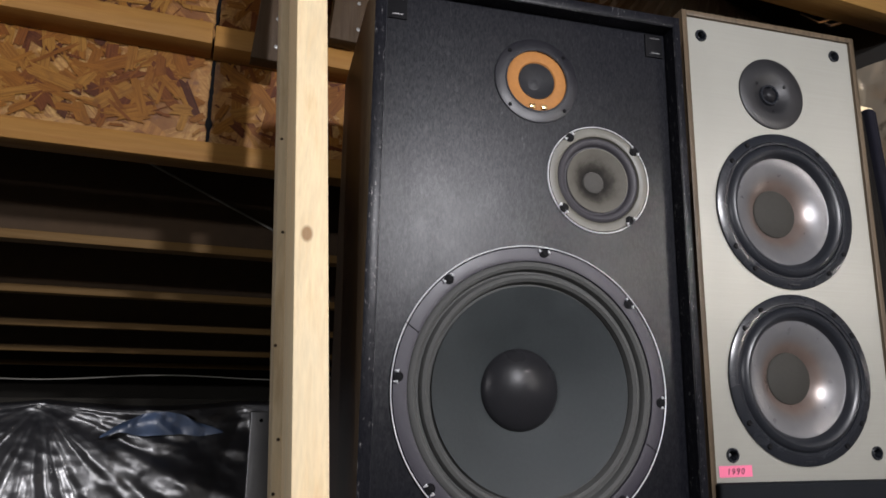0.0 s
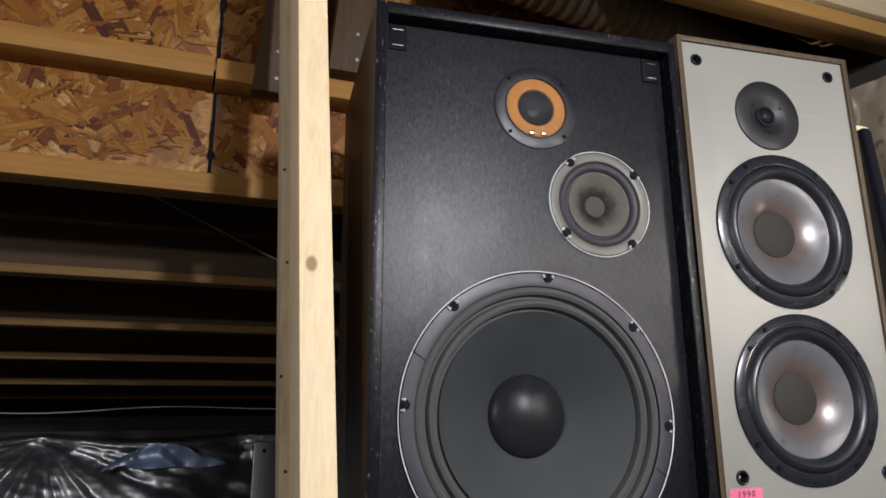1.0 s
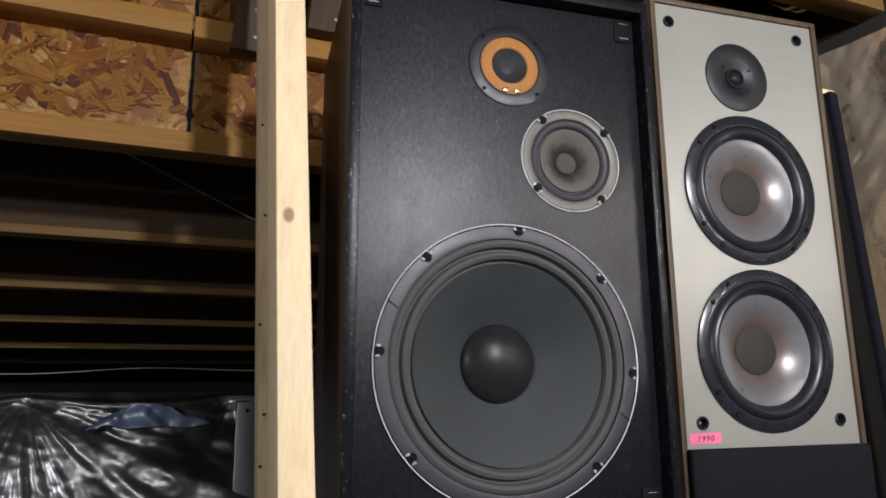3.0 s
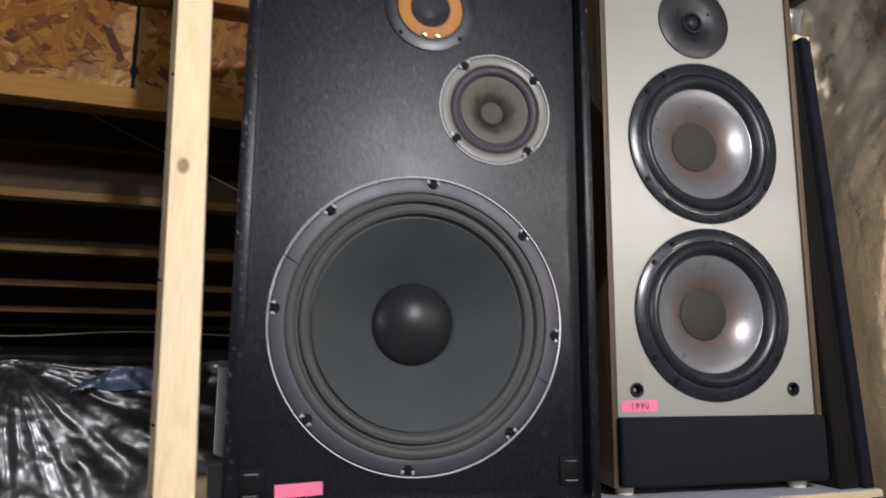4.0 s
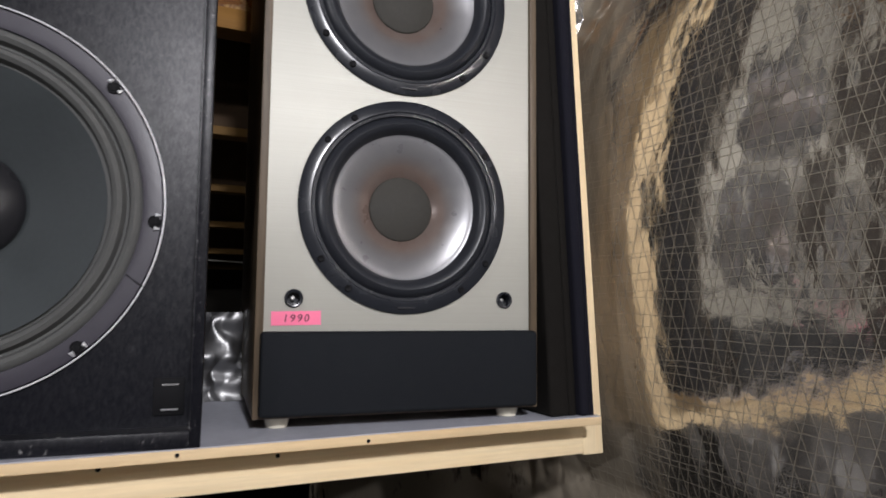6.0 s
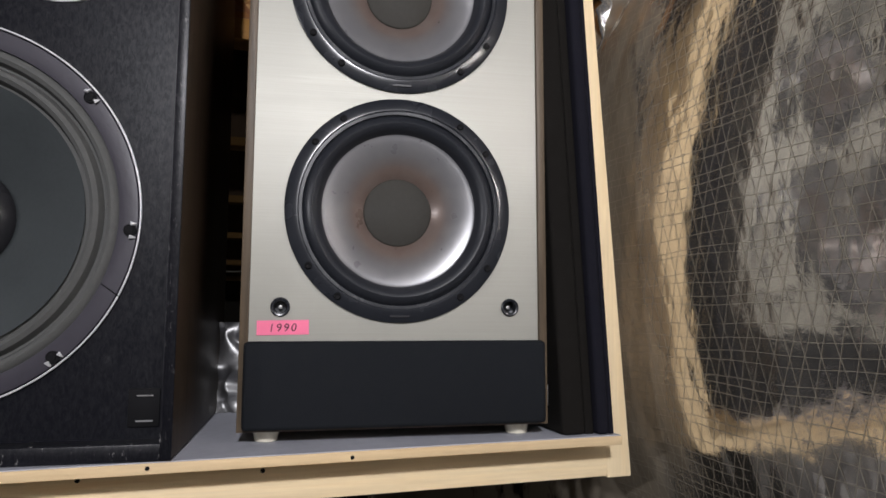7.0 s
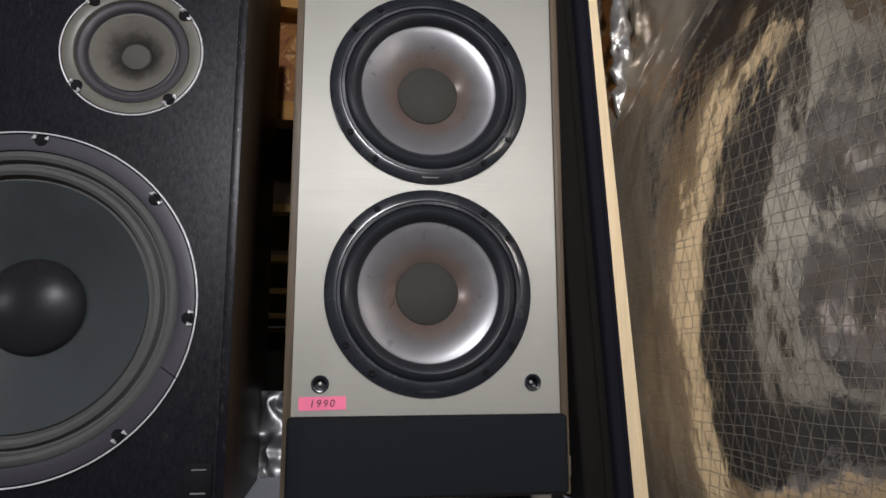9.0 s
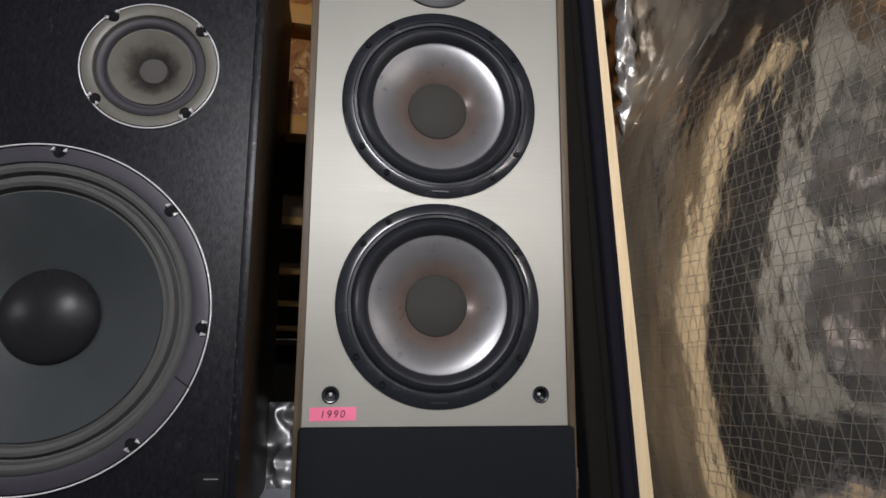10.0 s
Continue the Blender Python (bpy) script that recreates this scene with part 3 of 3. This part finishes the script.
def screws(parent, r, angles, size, forward, bright=True):
    """Dark domed screws sharing one mesh; bright ones sit in notches with whitened tabs beside them for glints."""
    head = lathe([(size, -0.003), (size, 0.0003), (size * 0.88, 0.0007), (size * 0.80, 0.0002), (size * 0.55, 0.0002), (size * 0.5, 0.0012), (0, 0.0016)], 18) if bright else lathe([(size, -0.003), (size, 0.0008), (size * 0.8, 0.0015), (size * 0.5, 0.0012), (0, 0.0002)], 14)
    first = mesh_object("screw", head, HOLE)
    tab = None
    if bright:
        wedge = box(-0.0024, 0.0024, -0.0014, 0.0016, -0.0030, 0.0034, 0.0007)
        for v in wedge.verts:
            v.co.x *= 0.55 - v.co.z * 120
            v.co.y += 0.35 * v.co.z
        tab = mesh_object("tab", wedge, GLINT_WHITE)
    for k, a in enumerate(angles):
        ob = first if k == 0 else new("screw", first.data)
        ob.parent = parent
        ob.matrix_basis = Matrix.Translation((r * math.cos(radians(a)), -forward, r * math.sin(radians(a))))
        if bright:
            for side in (-1, 1):
                t = tab if k == 0 and side < 0 else new("tab", tab.data)
                t.parent = ob
                t.matrix_basis = Euler((0, radians(90 - a), 0)).to_matrix().to_4x4() @ Matrix.Translation((side * size * 1.06, -0.0004, size * 0.45)) @ Euler((radians(-14), radians(side * 16), radians(side * 20))).to_matrix().to_4x4()


BX, BY, BZ, BW, BH, BD = 0.112, 0.816, 1.3065, 0.475, 0.811, 0.38
big = thing("floor_loudspeaker", "large black vinyl loudspeaker with its grille off", "loudspeaker", (BX, BY, BZ), house=False)


def cabinet(w, h, d, edge, right, front_material, side_material, parent):
    """Sides, top, bottom and back, with a lip standing before the baffle."""
    part("side_panel", box(0, edge, 0.002, d, 0, h, 0.0015), side_material, parent)
    part("side_panel", box(w - right, w, 0.002, d, 0, h, 0.0015), side_material, parent)
    part("top_panel", box(edge, w - right, 0.002, d, h - edge, h, 0.001), side_material, parent)
    part("bottom_panel", box(edge, w - right, 0.002, d, 0, edge, 0.001), side_material, parent)
    part("back_panel", box(edge, w - right, d - 0.018, d - 0.002, edge, h - edge), side_material, parent)
    for x0, x1, z0, z1 in ((0, edge, 0, h), (w - right, w, 0, h), (edge, w - right, h - edge, h), (edge, w - right, 0, edge)):
        part("front_edge", box(x0, x1, 0.0, 0.0022, z0, z1, 0.0008), front_material, parent)


cabinet(BW, BH, BD, 0.0160, 0.0105, VINYL_EDGE, WALNUT_DARK, big)
for x0, x1, z0, z1 in ((0.0160, 0.0172, 0.0172, BH - 0.0172), (BW - 0.0117, BW - 0.0105, 0.0172, BH - 0.0172), (0.0160, BW - 0.0105, 0.0160, 0.0172), (0.0160, BW - 0.0105, BH - 0.0172, BH - 0.0160)):
    part("lip_lining", box(x0, x1, 0.0012, 0.0259, z0, z1), VINYL_EDGE, big)
part("baffle", pierced(0.0160, BW - 0.0105, 0.0160, BH - 0.0160, 0.026, 0.044, [(0.2365, 0.2405, 0.183), (0.3405, 0.5430, 0.072), (0.2455, 0.6855, 0.055)]), VINYL, big)

woofer = driver("woofer", (0.2365, 0.0305, 0.2405), big)
part("frame_ring", lathe([(0.1925, 0.0), (0.1940, 0.004), (0.1925, 0.0075), (0.180, 0.0085), (0.1745, 0.0075), (0.1735, 0.001)], 128), GASKET, woofer)
part("trim_rim", lathe([(0.1952, 0.003), (0.1962, 0.0072), (0.1958, 0.0084), (0.1950, 0.0087), (0.1943, 0.0081)], 128), POLISHED, woofer, "thin bright metal edge")
part("surround", lathe([(0.1745, 0.003), (0.171, 0.0075), (0.167, 0.009), (0.163, 0.006), (0.1605, -0.003), (0.1580, -0.003), (0.1545, 0.006), (0.150, 0.0085), (0.146, 0.005), (0.1435, -0.005), (0.139, -0.004)], 128), FOAM, woofer, "rolled grey foam surround")
part("cone", lathe([(0.1405, 0.000), (0.120, -0.012), (0.09, -0.031), (0.06, -0.050), (0.045, -0.058)], 128), CONE_PAPER, woofer)
part("dust_dome", lathe([(0.0575, -0.0510), (0.0565, -0.0475), (0.052, -0.0430), (0.045, -0.0390), (0.036, -0.0350), (0.022, -0.0312), (0.011, -0.0296), (0, -0.0290)], 64), DOME, woofer)
screws(woofer, 0.1865, [40.5 + 45 * k for k in range(8)], 0.0064, 0.0096)
for a in (155.5, -24.0):
    c, s = math.cos(radians(a)), math.sin(radians(a))
    part("gasket_joint", box(-0.011, 0.011, -0.0005, 0.0005, -0.0005, 0.0005), HOLE, woofer, "", Matrix.Translation((0.186 * c, -0.0086, 0.186 * s)) @ Euler((0, radians(-a + 12), 0)).to_matrix().to_4x4())

mid = driver("midrange", (0.3405, 0.0280, 0.5430), big)
part("frame_ring", lathe([(0.0785, 0.0), (0.0792, 0.003), (0.078, 0.0052), (0.070, 0.006), (0.0655, 0.0045), (0.0640, 0.000)], 96), KHAKI, mid)
part("trim_rim", lathe([(0.0808, 0.0), (0.0813, 0.0034), (0.0808, 0.0046), (0.0800, 0.0049), (0.0795, 0.0046)], 96), POLISHED, mid, "thin bright metal edge")
part("surround", lathe([(0.0650, -0.001), (0.0635, 0.0022), (0.0600, 0.0042), (0.0560, 0.0036), (0.0530, 0.0010), (0.0515, -0.0025), (0.0495, -0.0022), (0.0485, 0.0)], 96), MID_ROLL, mid)
part("cone", lathe([(0.0490, 0.0004), (0.0475, 0.0004), (0.0445, -0.0018), (0.0340, -0.0070), (0.0240, -0.0120), (0.0160, -0.0160)], 96), KHAKI_CONE, mid, "khaki paper cone stained dark round its cap")
part("dust_cap", lathe([(0.0172, -0.0155), (0.0160, -0.0128), (0.0110, -0.0108), (0, -0.0098)], 48), MID_CAP, mid)
screws(mid, 0.0745, [128, 40, -140, -52], 0.0064, 0.0072)

tweeter = driver("tweeter", (0.2455, 0.0270, 0.6855), big)
part("plate", lathe([(0.0655, 0.0), (0.0655, 0.0025), (0.0640, 0.0032), (0.0490, 0.0032), (0.0480, 0.001)], 96), PLATE, tweeter)
part("bezel", lathe([(0.0495, 0.003), (0.0490, 0.0042), (0.0470, 0.0042), (0.0465, 0.001)], 80), BLACK_PLASTIC, tweeter)
part("foam_ring", lathe([(0.0468, 0.001), (0.044, 0.0025), (0.030, 0.0025), (0.0275, 0.0)], 80), ORANGE, tweeter, "orange foam ring")
part("cone", lathe([(0.0285, 0.0008), (0.0270, 0.0022), (0.0250, 0.0005), (0.016, -0.007), (0.009, -0.0105), (0.0065, -0.010), (0.004, -0.0085), (0, -0.0082)], 64), PAPER_BLACK, tweeter)
part("terminal", box(-0.013, -0.004, -0.006, -0.001, -0.0440, -0.0385, 0.0006), BRASS, tweeter, "brass terminal")
part("terminal", box(0.006, 0.014, -0.006, -0.001, -0.0440, -0.0385, 0.0006), BRASS, tweeter, "brass terminal")
screws(tweeter, 0.0600, [135, 45, -135, -45], 0.0030, 0.0030, False)

for cx, cz in ((0.031, 0.043), (0.443, 0.048), (0.034, 0.770), (0.443, 0.771)):
    clip = part("grille_clip", box(cx - 0.015, cx + 0.015, 0.0235, 0.026, cz - 0.019, cz + 0.019, 0.0008), HOLE, big)
    for dz in (-0.013, 0.012):
        part("staple", box(cx - 0.007, cx + 0.009, 0.0220, 0.0238, cz + dz - 0.0007, cz + dz + 0.0007), CHROME, clip, "bright staple")

tag = solid("price_tag", box(-0.0285, 0.0285, -0.0006, 0.0, -0.008, 0.008), PINK, "blank bright pink paper tag stuck on the black cabinet", "tag", pose(0.2005, 0.8415, 1.3415, 0, -3, 0), house=False)

SX, SY, SZ, SW, SH, SD = 0.640, 0.882, 1.3195, 0.356, 0.863, 0.33
tower = thing("tower_loudspeaker", "silver-fronted walnut tower loudspeaker with two grey woofers", "loudspeaker", (SX, SY, SZ), house=False)
cabinet(SW, SH, SD, 0.0095, 0.0095, WALNUT, WALNUT, tower)
part("baffle", pierced(0.0095, SW - 0.0095, 0.0095, SH - 0.0095, 0.0055, 0.026, [(0.1775, 0.2515, 0.120), (0.1775, 0.5255, 0.120), (0.170, 0.7320, 0.045), (0.043, 0.1365, 0.0085), (0.311, 0.1370, 0.0085), (0.038, 0.8215, 0.0085), (0.313, 0.8240, 0.0085)], 48), SILVER, tower, "brushed silver baffle")
part("lower_grille", box(0.006, SW - 0.006, -0.014, 0.0052, 0.003, 0.0985, 0.005, 3), KICK, tower, "black cloth panel")
for x in (0.030, SW - 0.030):
    for y in (0.03, 0.28):
        part("foot", lathe([(0.0, 0.0), (0.0125, 0.0), (0.0145, 0.010), (0.0145, 0.0135), (0, 0.0135)], 24), CREAM, tower, "cream plastic foot", pose(x, y, -0.0135, -90))
part("side_catch", box(SW - 0.001, SW + 0.003, 0.006, 0.011, 0.02, 0.045, 0.0005), CHROME, tower, "small metal catch")

for cz in (0.2515, 0.5255):
    w = driver("woofer", (0.1775, 0.0055, cz), tower)
    part("frame_ring", lathe([(0.1322, 0.0), (0.1332, 0.0014), (0.1328, 0.0032), (0.1312, 0.0042), (0.1225, 0.0056), (0.1200, 0.0062), (0.1185, 0.0062), (0.1170, 0.0048), (0.1135, 0.0046), (0.1120, 0.001)], 112), BLACK_PLASTIC, w)
    part("surround", lathe([(0.1130, 0.001), (0.1110, 0.0042), (0.1075, 0.0082), (0.1030, 0.0097), (0.0985, 0.0082), (0.0950, 0.0042), (0.0930, -0.0004), (0.0912, -0.0040)], 112), RUBBER, w)
    part("cone", lathe([(0.0930, -0.0030), (0.0905, -0.0042), (0.0890, -0.0046), (0.0875, -0.0048), (0.0850, -0.0053), (0.0800, -0.0066), (0.0750, -0.0082), (0.0700, -0.0100), (0.0650, -0.0120), (0.0600, -0.0142), (0.0550, -0.0167), (0.0500, -0.0195), (0.0450, -0.0228), (0.0400, -0.0266)], 112), POLY, w)
    part("dust_cap", lathe([(0.0418, -0.0262), (0.0400, -0.0238), (0.0310, -0.0208), (0.0165, -0.0188), (0, -0.0182)], 64), CAP_GREY, w)
    part("badge", box(-0.011, 0.011, -0.0071, -0.0055, -0.1262, -0.1242), PLATE, w, "small dull badge")
    screws(w, 0.1250, [34.5, 55, 123, 143, 213, 235, 305, 327], 0.0042, 0.0060, False)

st = driver("tweeter", (0.170, 0.0055, 0.7320), tower)
part("plate", lathe([(0.0640, 0.0), (0.0640, 0.0025), (0.0625, 0.0035), (0.0400, 0.0035), (0.0330, 0.0025), (0.0220, -0.0040), (0.0150, -0.0065)], 80), PLATE_DARK, st)
part("dome_collar", lathe([(0.0190, -0.0055), (0.0180, -0.001), (0.0150, -0.001), (0.0135, -0.0055)], 48), BLACK_PLASTIC, st)
part("dome", lathe([(0.0140, -0.0060), (0.0115, -0.001), (0.0070, 0.0025), (0, 0.0038)], 40), DOME, st)
screws(st, 0.0330, [150, 30, -90], 0.0030, 0.0015, False)

for x, z in ((0.043, 0.1365), (0.311, 0.1370), (0.038, 0.8215), (0.313, 0.8240)):
    socket = part("grille_socket", lathe([(0.0108, 0.0), (0.0108, 0.002), (0.0095, 0.003), (0.0078, 0.0026), (0.0070, -0.001), (0.0066, -0.014), (0, -0.0145)], 32), BLACK_PLASTIC, tower, "", Matrix.Translation((x, 0.0055, z)))
    part("pin", lathe([(0.0022, -0.014), (0.0022, -0.006), (0, -0.0055)], 12), GREY_METAL, socket)

note = thing("year_tag", "pink paper tag with 1990 written in ink, on the silver front", "tag", pose(0.6865, 0.8872, 1.4330, 0, -1.0, 0), house=False)
part("paper", box(-0.0285, 0.0285, -0.0006, 0.0, -0.0082, 0.0082), PINK, note)
ink = new("year_writing", text_mesh("1990", 0.0125))
ink.data.materials.clear()
ink.data.materials.append(INK)
ink.parent = note
ink.matrix_basis = pose(-0.0160, -0.0008, -0.0042, 90)
tagged(ink, "handwritten year 1990")

# ---------------------------------------------------------------- grille frames leaning at the end of the shelf
def grille(at, w, d, h, material, label, lean):
    """A cloth-covered frame standing on its edge."""
    g = thing("speaker_grille", label, "speaker grille", at, group="grilles at the end of the shelf")
    for name, x0, x1, mat, bev, inset in (("cloth", 0.0, w * 0.72, material, 0.005, 0.0), ("frame", w * 0.72 + 0.0003, w, HOLE, 0.0015, 0.003)):
        bm = box(x0, x1, inset, d - inset, inset if name == "cloth" else 0.0, h - inset, bev, 3)
        for v in bm.verts:
            k = v.co.z / h
            v.co.x += lean[0] * k
            v.co.y += lean[1] * k
        part(name, bm, mat if name == "cloth" else material, g)
    return g


grille((1.1415, 0.757, 1.3057), 0.0225, 0.37, 0.752, NAVY, "navy black cloth grille standing on edge on the shelf", (-0.027, 0.025))
grille((1.0985, 0.764, 1.3057), 0.0420, 0.36, 0.745, BROWN_CLOTH, "brown-black cloth grille standing on edge on the shelf", (-0.027, 0.025))

# ---------------------------------------------------------------- things round the shelf
def film_sheet(seed):
    """Black film nailed up at a few places, sagging and bellying out between them, with folds that run from the nails."""
    bm = bmesh.new()
    pins = [(-1.75, 1.46), (-1.10, 1.47), (-0.43, 1.475), (0.20, 1.470)]
    rows = []
    for i in range(131):
        s = (i / 130) ** 1.7
        row = []
        for k in range(361):
            u = -2.3 + 2.60 * k / 360
            gap = [(p, q) for p, q in zip(pins, pins[1:]) if p[0] <= u <= q[0]]
            sag = 0.0
            if gap:
                (p0, _), (p1, _) = gap[0]
                sag = math.sin(math.pi * (u - p0) / (p1 - p0))
            z = 1.478 - 0.020 * sag * (1 - s) - 1.25 * s
            y = 2.44 - 0.03 * sag * min(1.0, s * 5) - 0.25 * s
            for n, (pu, pz) in enumerate(pins):
                du, dz = u - pu, z - pz
                r = math.hypot(du, dz * 0.9)
                ang = math.atan2(du, -dz)
                warp = ang + 0.25 * noise.noise(Vector((u * 2, z * 2, pu)))
                y += 0.008 * min(1.0, r / 0.16) * math.exp(-r / 0.55) * (1.0 - 2.0 * abs(math.sin(warp * (5 + n % 3) + seed + n)))
                y += 0.06 * math.exp(-(r / 0.09) ** 2)
            # long folds fanning out from the middle nail
            du, dz = u + 0.43, z - 1.475
            r, fan = math.hypot(du, dz), math.atan2(du, -dz)
            y += 0.050 * min(1.0, r / 0.5) * noise.noise(Vector((fan * 3.2, r * 1.6, seed)))
            y += 0.016 * min(1.0, r / 0.35) * noise.noise(Vector((fan * 9.0, r * 3.0, seed + 2)))
            y -= 0.16 * max(0.0, u + 0.40)
            y += 0.022 * noise.noise(Vector((u * 2.6, z * 3.4, seed))) + 0.010 * noise.noise(Vector((u * 9, z * 11, seed + 4)))
            for f, g, amp in ((5.0, 8.0, 0.005), (11.0, 17.0, 0.003), (24.0, 34.0, 0.0014)):
                y -= amp * (1.0 - 2.0 * abs(noise.noise(Vector((u * f + z * g * 0.7, z * g - u * f * 0.4, seed + f))))) ** 2
            row.append(bm.verts.new((u, y, z)))
        rows.append(row)
    back = [bm.verts.new((v.co.x, 2.62, v.co.z + 0.01)) for v in rows[0]]
    for a, b in zip([back] + rows, rows):
        for k in range(360):
            bm.faces.new((a[k], b[k], b[k + 1], a[k + 1]))
    return bm


film_thing = solid("black_film", film_sheet(2.0), FILM, "shiny black plastic film nailed up in sagging folds", "plastic sheet")
for pu in (-1.10, -0.43, 0.20):
    part("nail", lathe([(0.006, -0.01), (0.006, 0.002), (0, 0.003)], 10), GREY_METAL, film_thing, "", Matrix.Translation((pu, 2.475, 1.468)))
part("batten", box(-2.3, 0.42, 2.63, 2.67, 1.40, 1.492, 0.002), NEAR_BLACK, film_thing, "dark board along the film's top")


# the bulb that lights the room
bulb = thing("light_bulb", "bare glowing bulb in a plain holder under the ceiling", "lamp", (BULB_AT[0], BULB_AT[1], BULB_AT[2] + 0.12))
part("holder", lathe([(0, 0), (0.05, 0.0), (0.05, 0.02), (0.025, 0.05), (0, 0.05)], 24), CREAM, bulb, "", pose(0, 0, 0.02, 90))
part("stem", tube([(0, 0, 0.0), (0, 0, 0.29)], 0.008), WIRE, bulb)
glass = part("glass", lathe([(0, 0), (0.012, 0.0), (0.014, 0.02), (0.03, 0.045), (0.032, 0.06), (0.024, 0.078), (0, 0.088)], 24), GLOW, bulb, "glowing glass", pose(0, 0, -0.02, 90))
glass.visible_shadow = False
far_bulb = copy_thing(bulb, HOUSE @ Matrix.Translation((FAR_BULB_AT[0], FAR_BULB_AT[1], FAR_BULB_AT[2] + 0.12)))
for stem in [c for c in far_bulb.children if c.name.startswith("stem")]:
    stem.scale.z = 0.48 / 0.29

# boards nailed to the beam's rail, their shadow put into the wood colour
for u0, u1, z0, label in ((0.062, 0.125, 2.172, "short pine board nailed upright before the beam, shade in its colour"), (0.212, 0.300, 2.245, "second short pine board nailed upright before the beam, shade in its colour")):
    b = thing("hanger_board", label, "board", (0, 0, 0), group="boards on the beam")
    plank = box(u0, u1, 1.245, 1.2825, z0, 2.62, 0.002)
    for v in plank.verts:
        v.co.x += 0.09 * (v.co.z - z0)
    part("plank", plank, PINE_SHADED, b)
    for dz in (0.03, 0.09):
        part("nail", lathe([(0.004, 0.0), (0.004, 0.001), (0, 0.0015)], 10), GREY_METAL, b, "", Matrix.Translation(((u0 + u1) / 2 + 0.015, 1.245, z0 + dz)))

solid("pine_block", box(1.19, 1.49, 0.885, 0.927, 2.4085, 2.470, 0.004), PINE_BLOCK, "sawn pine block lying on the joist flange", "timber block")

# flexible duct over the loudspeakers
pts, rad = [], []
for k in range(121):
    s = k / 120
    pts.append((0.45 + 0.95 * s, 1.20 + 0.06 * s, 2.56 - 0.10 * s * s))
    rad.append(0.068 + 0.004 * math.sin(k * 1.55))
solid("flexible_duct", tube(pts, rad, 24), DUCT, "dusty ribbed flexible duct under the ceiling", "duct")

# cables in the crawl space
solid("cable", tube([(-2.6 + 4.1 * k / 60, 2.40 + 0.02 * math.sin(k), 1.615 - 0.055 * math.sin(math.pi * k / 60) + 0.008 * math.sin(k * 0.55)) for k in range(61)], 0.0022), WIRE, "thin grey cable sagging over the black film", "cable")
solid("cable", tube([(-0.15 + 0.42 * k / 10, 1.768, 2.10 - 0.19 * k / 10) for k in range(11)], 0.003), WIRE, "thin grey cable slanting down from the joists", "cable")


def crumpled(w, d, h, seed, amp, hem=0.0, taper=0.0, freq=13.0):
    """A bag-like crumpled sheet, closed at the back."""
    bm = bmesh.new()
    rows = []
    for i in range(29):
        row = []
        for k in range(33):
            a = math.pi * (k / 32 - 0.5) * 1.1
            x, y, z = w * math.sin(a) / 2, -d * math.cos(a), h * i / 28 * (1.0 - taper * math.sin(a) ** 2)
            q = Vector((x * freq, y * freq, z * freq + seed))
            x += amp * noise.noise(q)
            y += amp * noise.noise(q + Vector((9, 3, 1)))
            drop = hem * (1 - i / 28) * (1.0 + 1.4 * noise.noise(Vector((x * 13, seed, 2.0))))
            row.append(bm.verts.new((x * (1 - 0.3 * (i / 28) ** 2), y, max(0.0, z) - drop)))
        rows.append(row)
    for a, b in zip(rows, rows[1:]):
        for k in range(32):
            bm.faces.new((a[k], b[k], b[k + 1], a[k + 1]))
    return bm


solid("plastic_bag", crumpled(0.16, 0.05, 0.13, 3.0, 0.022, 0.0, 0.0, 38.0), FILM_GREY, "crumpled grey plastic bag behind the loudspeakers", "plastic bag", (0.62 * 0.9945 + 1.19 * 0.1045, -0.62 * 0.1045 + 1.19 * 0.9945, 1.306))
# added strip that stands in for bright glints on the foil sheet itself
solid("foil_tape", crumpled(0.040, 0.012, 0.36, 8.0, 0.014, 0.0, 0.0, 48.0), CRINKLED, "crumpled foil strip added for the glints behind the pine post", "foil tape", (1.285, 0.945, 1.86))
panel = thing("grey_panel", "dull grey sheet-metal panel standing beside the black film", "panel", (0.245, 2.24, 0.0))
part("sheet", box(-0.045, 0.045, 0.0, 0.03, 0.0, 1.462, 0.004), FILM_GREY, panel)
part("screw", lathe([(0.006, 0.0), (0.006, 0.002), (0, 0.003)], 10), HOLE, panel, "", Matrix.Translation((-0.012, 0.0, 1.435)))
solid("blue_tarp", crumpled(0.36, 0.035, 0.060, 5.0, 0.024, 0.012, 0.75, 24.0), FILM_BLUE, "fold of blue tarpaulin lying on the black film", "tarpaulin", (-0.06, 2.365, 1.398))

# nails and their dark heads in the shelf's front
for u, z, v in ((0.648, 1.300, 0.752), (0.846, 1.2985, 0.752)):
    part("nail", lathe([(0.0022, -0.001), (0.0022, 0.0006), (0, 0.0008)], 8), HOLE, shelf, "", Matrix.Translation((u, v, z)))
for u, z in ((0.578, 1.281), (0.758, 1.279), (0.40, 1.268)):
    part("nail", lathe([(0.0026, -0.001), (0.0026, 0.0006), (0, 0.0008)], 8), HOLE, shelf, "", Matrix.Translation((u, 0.807, z)))

for du in (0.0, 0.035):
    solid("wire_hook", tube([(1.30 + du, 0.966, 2.380), (1.30 + du, 1.00, 2.39), (1.305 + du, 1.05, 2.44), (1.315 + du, 1.03, 2.48), (1.32 + du, 1.02, 2.44)], 0.004, 8), CHROME, "bright bent wire hook on the joist", "hook", group="wire hooks")
